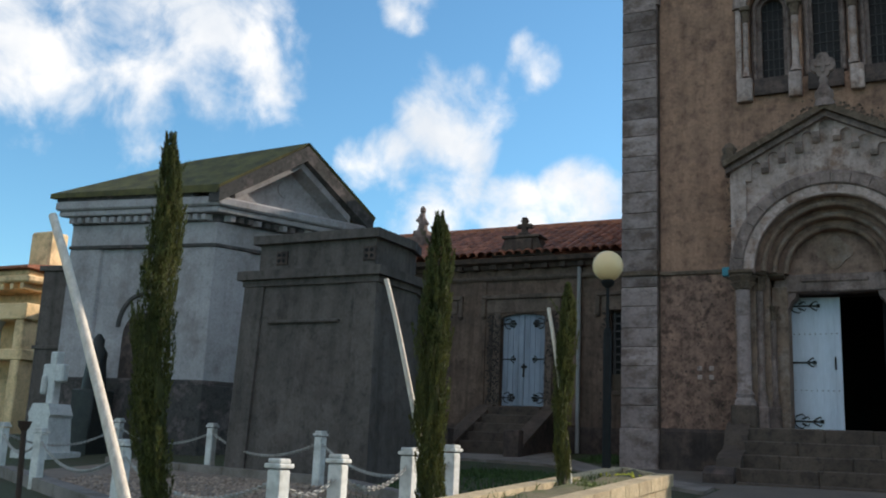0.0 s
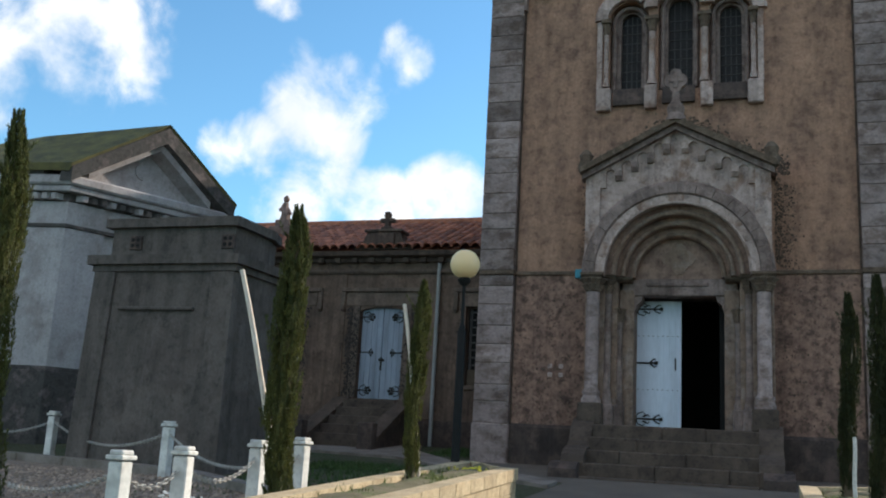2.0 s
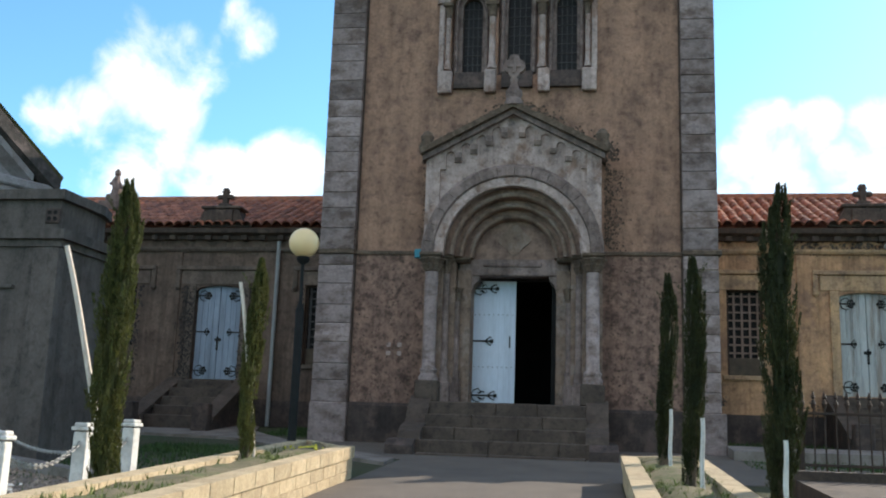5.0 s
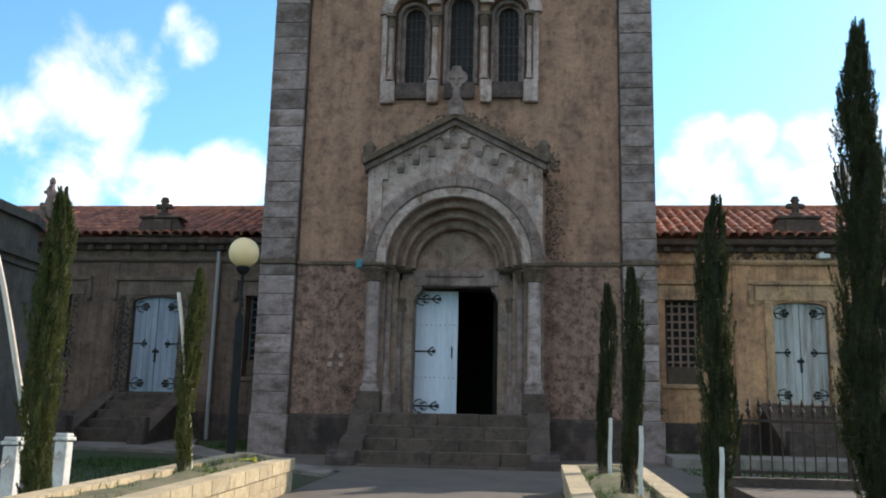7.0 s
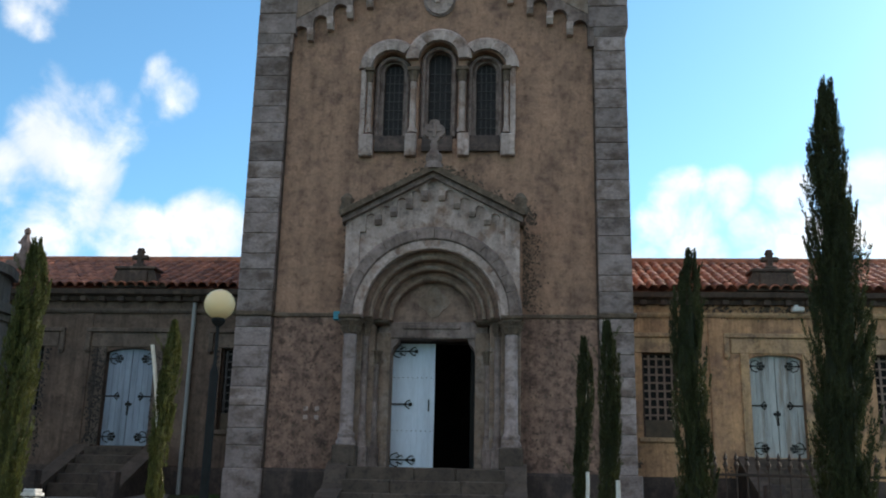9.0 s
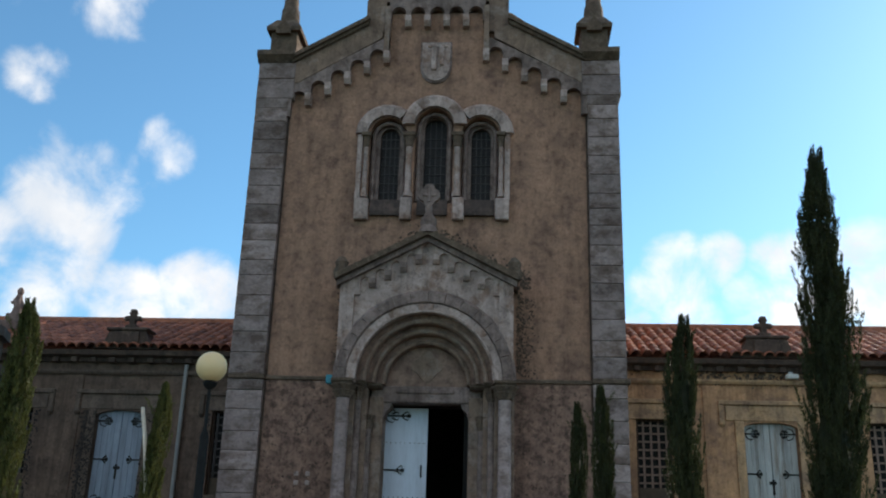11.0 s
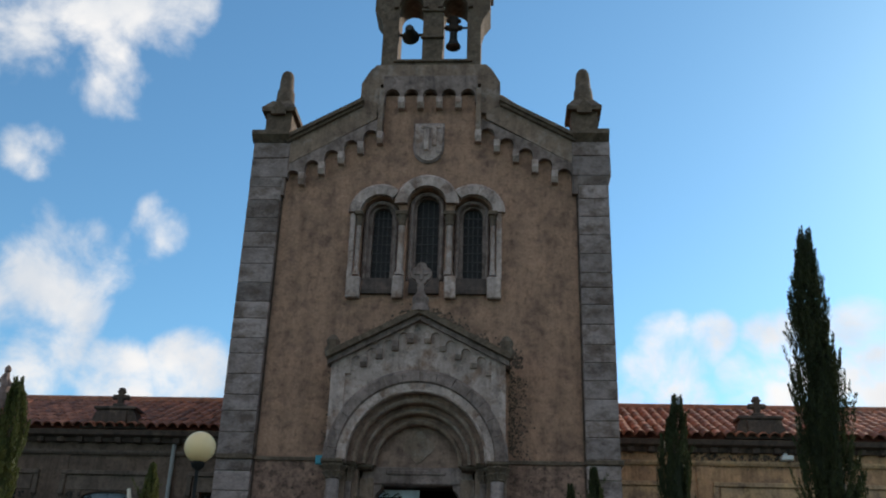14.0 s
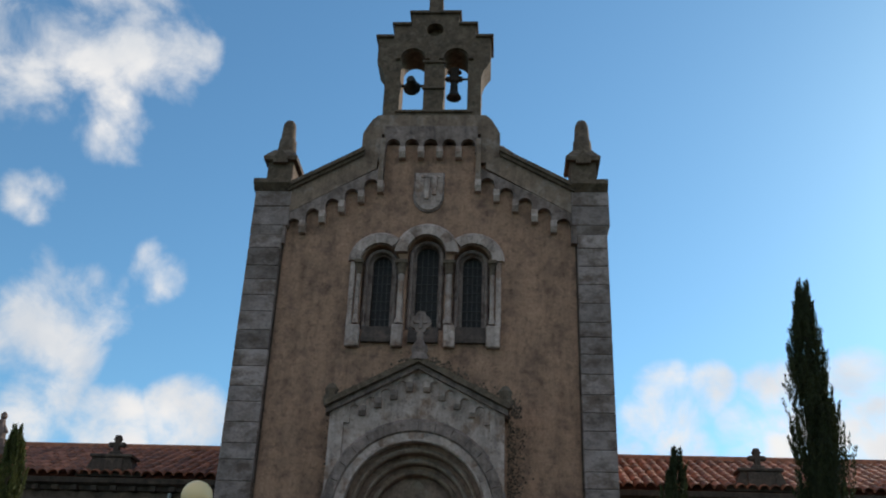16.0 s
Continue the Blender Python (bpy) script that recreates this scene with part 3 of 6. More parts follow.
    part("coping_moulding", Shape().prism([(s * 1.42, rake(1.42) - 0.16), (s * 2.92, rake(2.92) - 0.16), (s * 2.92, rake(2.92) - 0.09), (s * 1.42, rake(1.42) - 0.09)], -0.21, 0.1), M_MOSSY, chapel)
    part("rake_band", Shape().prism([(s * 1.13, 10.56), (s * 2.95, 9.46), (s * 2.95, rake(2.95) - 0.163), (s * 1.45, rake(1.45) - 0.163), (s * 1.13, rake(1.45) - 0.163)], -0.14, 0.02), M_FRIEZE, chapel, "plain brown stone band under the coping")
    # stepped corbel frieze under the rake
    xs = [1.0 - 0.03 * s + 0.382 * i for i in range(6)]
    zc = lambda x: 10.05 - (x - 1.0) * 0.61
    top_line = [(s * 2.95, 9.50), (s * (xs[0] - 0.045), 10.62)]
    low_pts = [(s * (xs[0] - 0.045), zc(xs[0])), (s * (xs[0] + 0.045), zc(xs[0]))]
    for i in range(5):
        xa, xb = xs[i] + 0.045, xs[i + 1] - 0.045
        cxm, r = (xa + xb) / 2, (xb - xa) / 2
        zs = zc(xs[i + 1]) + 0.36
        low_pts += [(s * (cxm - r * math.cos(math.pi * k / 8)), zs + r * math.sin(math.pi * k / 8)) for k in range(9)]
        low_pts += [(s * xb, zc(xs[i + 1])), (s * (xb + 0.09), zc(xs[i + 1]))] if i < 4 else [(s * xb, zc(xs[5]) - 0.05), (s * 2.95, zc(xs[5]) - 0.05)]
    part("corbel_frieze", Shape().prism(top_line + low_pts, -0.13, 0.02), M_PORTAL, chapel, "stepped arched corbel frieze")
    for i in range(0, 5):
        za = zc(xs[i])
        part("corbel", Shape().prism_x([(-0.17, za + 0.22), (0.02, za + 0.22), (0.02, za - 0.03), (-0.12, za - 0.03), (-0.18, za + 0.07)], *sorted((s * (xs[i] - 0.062), s * (xs[i] + 0.062)))), M_PALE, chapel)
# centre frieze
FC = -0.035
pts = [(FC - 0.98, 11.6), (FC + 0.98, 11.6)]
low_pts = []
for i in range(5):
    xa = FC + 0.98 - i * 0.392
    r, cxm = 0.150, xa - 0.196
    low_pts += [(xa, 10.95), (xa - 0.046, 10.95)] + [(cxm + r * math.cos(math.pi * k / 8), 11.13 + r * math.sin(math.pi * k / 8)) for k in range(9)] + [(xa - 0.346, 10.95)]
low_pts += [(FC - 0.98, 10.95)]
part("corbel_frieze", Shape().prism(pts + low_pts, -0.14, 0.02), M_PORTAL, chapel, "arched corbel frieze")
for i in range(1, 5):
    xa = FC + 0.98 - i * 0.392
    part("corbel", Shape().prism_x([(-0.19, 11.06), (0.02, 11.06), (0.02, 10.83), (-0.13, 10.83), (-0.20, 10.93)], xa - 0.064, xa + 0.064), M_PALE, chapel)
for s in (-1, 1):
    part("frieze_strip", Shape().cbox(*sorted((FC + s * 0.95, FC + s * 1.06)), -0.16, 0.02, 10.14, 11.3, 0.012), M_FRIEZE, chapel)
part("shoulder_block", Shape().prism([(FC + x, z) for x, z in ((-1.45, 10.72), (-1.05, 10.72), (-1.05, 11.42), (1.05, 11.42), (1.05, 10.72), (1.45, 10.72), (1.45, 11.44), (1.37, 11.60), (1.27, 11.78), (1.15, 11.90), (-1.15, 11.90), (-1.27, 11.78), (-1.37, 11.60), (-1.45, 11.44))], -0.10, 0.9), M_FRIEZE, chapel, "weathered stone block under the bell gable")
# bell gable
bell_holes = [arched(-0.53, 0.265, 12.1, 13.46, 12), arched(0.43, 0.265, 12.1, 13.46, 12)]
bo = [(-1.06, 11.95), (1.06, 11.95), (1.06, 13.0), (1.12, 13.2), (1.26, 13.42), (1.26, 14.08), (0.92, 14.08), (0.92, 14.43), (0.54, 14.43), (0.54, 14.76), (-0.54, 14.76), (-0.54, 14.43), (-0.92, 14.43), (-0.92, 14.08), (-1.26, 14.08), (-1.26, 13.42), (-1.12, 13.2), (-1.06, 13.0)]
bo = [(x - 0.07, z) for x, z in bo]
gable = part("bell_gable", holed(bo, bell_holes + [[(-0.07 + 0.19 * math.cos(6.2832 * k / 16), 14.32 + 0.19 * math.sin(6.2832 * k / 16)) for k in range(16)]], 0.05, 0.72), M_MOSSY, chapel, "dark stepped stone bell gable with two openings")
part("roundel_back", Shape().cbox(-0.31, 0.17, 0.3, 0.5, 14.08, 14.56, 0.01), M_MOSSY, gable)
for zc, w0, w1 in ((14.08, 0.92, 1.32), (14.43, 0.54, 0.97), (14.76, -0.59, 0.59)):
    for s in ((-1, 1) if w0 > 0 else (1,)):
        part("step_cap", Shape().cbox(*sorted((s * w0 - 0.07, s * w1 - 0.07)), -0.02, 0.79, zc, zc + 0.07, 0.012), M_MOSSY, gable)
part("finial", Shape().cbox(-0.25, 0.07, 0.24, 0.54, 14.83, 15.42, 0.03).cbox(-0.18, 0.0, 0.31, 0.47, 15.4, 16.25, 0.02).cbox(-0.36, 0.18, 0.315, 0.465, 15.85, 16.02, 0.02), M_MOSSY, gable)
for hx in (-0.53, 0.43):
    part("arch_moulding", Shape().arch(hx, 13.46, [(0.28, -0.03), (0.37, -0.03), (0.39, 0.06), (0.28, 0.06)], 0, math.pi, 12), M_MOSSY, gable)
for zb in (13.40, 12.70):
    part("tie_bar", Shape().cbox(-0.30, 0.20, -0.01, 0.08, zb - 0.03, zb + 0.03, 0.01), M_MOSSY, gable)
part("gable_sill", Shape().cbox(-0.86, 0.82, 0.0, 0.75, 12.06, 12.12, 0.01), M_MOSSY, gable)
bell_prof = [(0.0, 0.30), (0.06, 0.30), (0.085, 0.24), (0.09, 0.1), (0.115, 0.0), (0.165, -0.07), (0.165, -0.1), (0.13, -0.1), (0.0, -0.06)]
part("bell", Shape().lathe(0.38, 0.4, [(r, z + 12.79) for r, z in bell_prof], 16), M_BRONZE, gable, "dark bronze bell", True)
part("bell_yoke", Shape().cbox(0.28, 0.48, 0.32, 0.48, 13.10, 13.50, 0.03).cbox(0.19, 0.57, 0.34, 0.46, 13.14, 13.26, 0.03).cbox(0.22, 0.54, 0.34, 0.46, 13.34, 13.43, 0.03).tube([(0.17, 0.4, 13.2), (0.69, 0.4, 13.2)], 0.025, 8), M_RUST, gable)
tilt = Shape().lathe(0, 0, [(r * 1.15, z) for r, z in bell_prof], 16).move(lambda x, y, z: (x - 0.55, 0.35 - z * 0.95 - 0.12, 12.90 + y))
part("bell", tilt, M_BRONZE, gable, "dark bronze bell swung on its side", True)
part("bell_yoke", Shape().tube([(-0.80, 0.4, 13.02), (-0.26, 0.4, 13.02)], 0.035, 8).cbox(-0.63, -0.47, 0.32, 0.48, 12.96, 13.14, 0.02), M_RUST, gable)
# coat of arms
shield = [(FC + x, z) for x, z in [(-0.28, 10.48), (0.28, 10.48), (0.28, 10.0)] + [(0.28 * math.cos(a), 9.95 + 0.33 * math.sin(a)) for a in [-math.pi * k / 10 for k in range(11)]] + [(-0.28, 10.0)]]
arms = part("shield_relief", Shape().prism(shield, -0.07, 0.03), M_PALE, chapel, "pale carved stone shield")
part("rim", Shape().prism([(FC + (x - FC) * 1.12, 10.1 + (z - 10.1) * 1.08) for x, z in shield], -0.035, 0.02), M_QUOIN, arms)
part("relief", Shape().cbox(-0.13, -0.02, -0.11, -0.06, 9.85, 10.36, 0.02).cbox(0.03, 0.13, -0.11, -0.06, 9.95, 10.38, 0.02).cbox(-0.2, 0.2, -0.095, -0.06, 10.36, 10.43, 0.015), M_PALE, arms)

# triple window
for cx, side, half, zs in ((-0.92, -1, 0.19, 8.50), (-0.02, 0, 0.22, 8.70), (0.88, 1, 0.19, 8.50)):
    oh, ozs = (0.37, 8.47) if side else (0.375, 8.66)
    gx = cx + 0.01
    win = part("lancet_window", holed(arched(cx, oh - 0.004, 7.03, ozs, 14), [arched(gx, half, 7.18, zs, 14)], 0.2, 0.42), M_PORTAL, chapel, "narrow round-headed leaded window")
    part("glass", Shape().prism(arched(gx, half + 0.02, 7.09, zs, 14), 0.31, 0.33), M_GLASS, win, "dark leaded glass")
    for k in (-1, 0, 1):
        part("glazing_bar", Shape().box(gx + k * half * 0.5 - 0.008, gx + k * half * 0.5 + 0.008, 0.29, 0.31, 7.18, zs + half * (0.85 if k else 0.99)), M_LEAD, win)
    for k in range(7):
        zz = 7.36 + 0.19 * k
        part("glazing_bar", Shape().box(gx - half, gx + half, 0.293, 0.31, zz - 0.006, zz + 0.006), M_LEAD, win)
    part("roll_moulding", Shape().arch(cx, ozs, [(oh - 0.075 + 0.04 * math.cos(a), 0.12 + 0.04 * math.sin(a)) for a in [0.7854 * q for q in range(8)]], 0, math.pi, 18), M_PORTAL, win, smooth=True)
    for s in (-1, 1):
        part("jamb_shaft", Shape().lathe(cx + s * (oh - 0.075), 0.12, [(0.04, 7.1), (0.04, ozs)], 8), M_PORTAL, win, smooth=True)
    # slanted sill
    part("sill", Shape().prism_x([(-0.08, 6.76), (0.02, 6.76), (0.3, 7.14), (0.0, 7.1), (-0.08, 6.84)], cx - 0.29, cx + 0.29), M_DARKSTONE, win)
    # hood stones
    R0, R1, n = (0.385, 0.63, 7) if side else (0.385, 0.64, 7)
    for k in range(n):
        a0, a1 = math.pi * k / n + 0.004, math.pi * (k + 1) / n - 0.004
        if side and math.cos((a0 + a1) / 2) * -side > 0.72:
            continue
        yf = -0.10 if side else -0.115
        part("voussoir", Shape().arch(cx + 0.02 * side, ozs, [(R0, yf), (R1 - 0.05, yf), (R1, yf + 0.05), (R1, 0.02), (R0, 0.02)], a0, a1, 3), M_PALE, win)
for s in (-1, 1):
    for cx, rr in ((0.47, 0.062), (1.315, 0.045)):
        col = part("window_column", Shape().lathe(s * cx - 0.03, -0.03, [(rr * 1.5, 7.14), (rr * 1.5, 7.2), (rr * 1.15, 7.25), (rr, 7.3), (rr, 8.2), (rr * 1.1, 8.22)], 12), M_PALE, chapel, smooth=True)
        part("capital", Shape().lathe(s * cx - 0.03, -0.03, [(rr, 8.18), (rr * 1.3, 8.2), (rr * 1.2, 8.26), (rr * 1.7, 8.38), (rr * 1.9, 8.4)], 8).cbox(s * cx - 0.03 - rr * 2, s * cx - 0.03 + rr * 2, -0.14, 0.04, 8.4, 8.48, 0.01), M_MOSSY, col)
    part("jamb_strip", Shape().cbox(*sorted((s * 1.385 - 0.03, s * 1.49 - 0.03)), -0.06, 0.02, 7.09, 8.46, 0.01), M_PALE, chapel)
    part("sill_block", Shape().cbox(*sorted((s * 1.21 - 0.03, s * 1.48 - 0.03)), -0.12, 0.02, 6.66, 7.10, 0.02), M_PALE, chapel)
    part("sill_block", Shape().cbox(*sorted((s * 0.39 - 0.02, s * 0.61 - 0.02)), -0.11, 0.02, 6.66, 7.12, 0.02), M_PALE, chapel)

# ---------- portal ----------
YF = -0.68
portal = part("portal", holed([(-1.52, 3.46), (-1.2, 3.46)] + [(1.2 * math.cos(math.pi - math.pi * k / 24), 3.5 + 1.2 * math.sin(math.pi - math.pi * k / 24)) for k in range(25)] + [(1.2, 3.46), (1.52, 3.46), (1.52, 5.20), (0, 6.0), (-1.52, 5.20)], [], YF, 0.02), M_PALE, chapel, "gabled Romanesque stone portal with round arch")
# orders of the arch
for r0, r1, yf in ((1.03, 1.21, -0.52), (0.88, 1.04, -0.34), (0.72, 0.89, -0.18)):
    part("arch_order", Shape().arch(0, 3.5, [(r0 + 0.03, yf), (r1, yf), (r1, yf + 0.3), (r0, yf + 0.3), (r0, yf + 0.03)], 0, math.pi, 32), M_TYMP, portal)
    part("roll_moulding", Shape().arch(0, 3.5, [(r0 + 0.045 + 0.042 * math.cos(0.7854 * q), yf - 0.005 + 0.042 * math.sin(0.7854 * q)) for q in range(8)], 0, math.pi, 32), M_FRIEZE, portal, smooth=True)
# hood and voussoirs
for k in range(15):
    a0, a1 = math.pi * k / 15 + 0.002, math.pi * (k + 1) / 15 - 0.002
    part("voussoir", Shape().arch(0, 3.5, [(1.21, YF - 0.02), (1.23, YF - 0.045), (1.35, YF - 0.045), (1.35, YF + 0.1), (1.21, YF + 0.1)], a0, a1, 3), M_PALE, portal)
    part("hood_stone", Shape().arch(0, 3.5, [(1.355, YF - 0.06), (1.375, YF - 0.085), (1.53, YF - 0.085), (1.59, YF - 0.02), (1.59, YF + 0.05), (1.355, YF + 0.05)], a0 + 0.08 if 0 < k else a0, min(a1 + 0.08, math.pi) - 0.002, 3), M_PORTAL, portal)
part("arch_bead", Shape().arch(0, 3.5, [(1.215 + 0.03 * math.cos(0.7854 * q), YF - 0.02 + 0.03 * math.sin(0.7854 * q)) for q in range(8)], 0, math.pi, 36), M_PALE, portal, smooth=True)
# gable face, corner strips, corbels and coping
for s in (-1, 1):
    part("corner_strip", Shape().prism([(s * 1.29, 3.52), (s * 1.54, 3.52), (s * 1.54, 5.18), (s * 1.29, 5.31)], YF - 0.05, YF + 0.1), M_PALE, portal)
    part("gable_coping", Shape().prism([(s * 1.62, 5.24), (s * 1.62, 5.35), (0, 6.19), (0, 6.08)], YF - 0.24, 0.02), M_MOSSY, portal)
    part("coping_moulding", Shape().prism([(s * 1.60, 5.14), (s * 1.60, 5.24), (0, 6.078), (0, 5.98)], YF - 0.14, YF + 0.1), M_PORTAL, portal)
    part("acroterion", Shape().lathe(s * 1.55, YF - 0.02, [(0.13, 5.3), (0.15, 5.42), (0.11, 5.52), (0.13, 5.60), (0.06, 5.70), (0.02, 5.72)], 7), M_MOSSY, portal, smooth=True)
    # blind arcade under the rake: corbels with small round arches between
    xs = [0.155 + 0.272 * i for i in range(5)]
    zc = lambda x: 5.60 - (x - 0.155) * 0.55
    low_pts = [(0.0, zc(xs[0]) + 0.36)] if s > 0 else [(0.0, zc(xs[0]) + 0.36)]
    low_pts += [(s * (xs[0] - 0.05) * math.sin(math.pi * k / 12), zc(xs[0]) + 0.25 + 0.11 * math.cos(math.pi * k / 12)) for k in range(1, 7)] + [(s * (xs[0] - 0.05), zc(xs[0])), (s * (xs[0] + 0.05), zc(xs[0]))]
    for i in range(4):
        xa, xb = xs[i] + 0.05, xs[i + 1] - 0.05
        cxm, r = (xa + xb) / 2, (xb - xa) / 2
        zs = zc(xs[i + 1]) + 0.24
        low_pts += [(s * (cxm - r * math.cos(math.pi * k / 8)), zs + r * math.sin(math.pi * k / 8)) for k in range(9)]
        low_pts += [(s * xb, zc(xs[i + 1])), (s * (xb + 0.10), zc(xs[i + 1]))]
    part("arcade", Shape().prism([(s * 1.29, 5.31), (0.0, 5.985)] + low_pts + [(s * 1.29, zc(xs[4]))], YF - 0.045, YF + 0.03), M_PALE, portal, "small arcade under the rake")
    for i in range(4):
        za = zc(xs[i])
        part("gable_corbel", Shape().prism_x([(YF - 0.09, za + 0.15), (YF, za + 0.15), (YF, za - 0.02), (YF - 0.05, za - 0.02), (YF - 0.10, za + 0.05)], *sorted((s * (xs[i] - 0.058), s * (xs[i] + 0.058)))), M_PORTAL if s < 0 else M_PALE, portal)
# coping rubble and lichen: an uneven crust
crust = Shape()
for _ in range(420):
    x = rng.uniform(-1.55, 1.55)
    z = 6.16 - abs(x) * 0.52
    w = rng.uniform(0.015, 0.06)
    y = rng.uniform(-0.9, -0.1)
    crust.cbox(x - w, x + w, y - w * 0.6, y + w * 0.6, z - 0.06, z + rng.uniform(0.02, 0.11) * (1 if y > -0.75 else 0.5), 0.012)
part("lichen_crust", crust, M_MOSSY, portal, "rough lichen crust", kind="stuff")
# cross finial
part("cross_finial", Shape().lathe(0.0, -0.80, [(0.17, 6.12), (0.165, 6.2), (0.13, 6.26), (0.15, 6.32), (0.145, 6.40), (0.09, 6.47), (0.06, 6.54), (0.075, 6.62), (0.05, 6.68)], 12), M_PORTAL, portal, "lobed stone cross on a round base", True)
lobes = [(0.195 * (0.74 + 0.26 * abs(math.cos(2 * a)) ** 0.7) * math.cos(a), 6.86 + 0.22 * (0.74 + 0.26 * abs(math.cos(2 * a)) ** 0.7) * math.sin(a)) for a in [6.2832 * k / 40 for k in range(40)]]
part("cross_head", Shape().prism(lobes, -0.85, -0.75), M_PORTAL, portal)
part("cross_boss", Shape().cbox(-0.035, 0.035, -0.875, -0.845, 6.72, 7.0, 0.012).cbox(-0.13, 0.13, -0.873, -0.846, 6.825, 6.895, 0.012), M_PORTAL, portal)


def flakes(parent, name, mat, spots, y, label, seed):
    """Thin crusts of lichen and soot that cling to an upright face: x, z and radius."""
    r = random.Random(seed)
    sh = Shape()
    for x, z, w in spots:
        n = 6
        ring = [(x + w * r.uniform(0.45, 1.2) * math.cos(6.2832 * k / n), z + w * r.uniform(0.45, 1.3) * math.sin(6.2832 * k / n)) for k in range(n)]
        d = y - r.uniform(0.002, 0.007)
        sh.add([(px_, d, pz) for px_, pz in ring] + [(x + (px_ - x) * 1.2, y + 0.002, z + (pz - z) * 1.2) for px_, pz in ring],
               [tuple(range(n))] + [(k, (k + 1) % n, n + (k + 1) % n, n + k) for k in range(n)])
    me = bpy.data.meshes.new(name)
    me.from_pydata(sh.v, [], sh.f)
    me.materials.append(mat)
    return part(name, me, mat, parent, label, kind="stuff")


fr = random.Random(21)
spots = []
for _ in range(1500):
    x = fr.uniform(-1.75, 1.85)
    z = 6.16 - min(abs(x), 1.6) * 0.52 + abs(fr.gauss(0, 0.17)) + (0.1 if abs(x) < 0.8 else 0)
    if z < 6.62 or abs(x) > 0.2:
        spots.append((x, z, fr.uniform(0.008, 0.03)))
for _ in range(700):
    x = 1.60 + abs(fr.gauss(0, 0.16))
    spots.append((x, fr.uniform(3.8, 5.35) - (x - 1.6) * 0.8, fr.uniform(0.006, 0.02)))
for _ in range(250):
    spots.append((-1.58 - abs(fr.gauss(0, 0.07)), fr.uniform(3.9, 5.3), fr.uniform(0.006, 0.02)))
flakes(chapel, "wall_lichen", M_LICHEN, spots, -0.001, "dark lichen specks on the stucco round the portal gable", 3)
spots = [(side * fr.uniform(1.62, 2.88), fr.uniform(0.95, 3.5), fr.uniform(0.005, 0.02)) for side in (-1, 1) for _ in range(260)]
flakes(chapel, "pitting", M_LICHEN, spots, -0.0145, "dark pits and lichen on the render", 12)
# tympanum and lintel
part("tympanum", Shape().prism(arched(0, 0.74, 3.48, 3.5, 24), -0.03, 0.25), M_TYMP, portal, "brown plastered tympanum with faded medallion")
part("medallion", Shape().prism([(0.25 * (1 + 0.15 * math.cos(4 * a)) * math.cos(a), 3.86 + 0.25 * (1 + 0.15 * math.cos(4 * a)) * math.sin(a)) for a in [6.2832 * k / 32 for k in range(32)]], -0.05, 0.0), M_FRIEZE, portal)
part("lintel", Shape().cbox(-0.98, 0.98, -0.06, 0.5, 3.2, 3.5, 0.02).cbox(-0.55, 0.5, -0.09, 0.0, 3.36, 3.45, 0.02), M_PORTAL, portal)
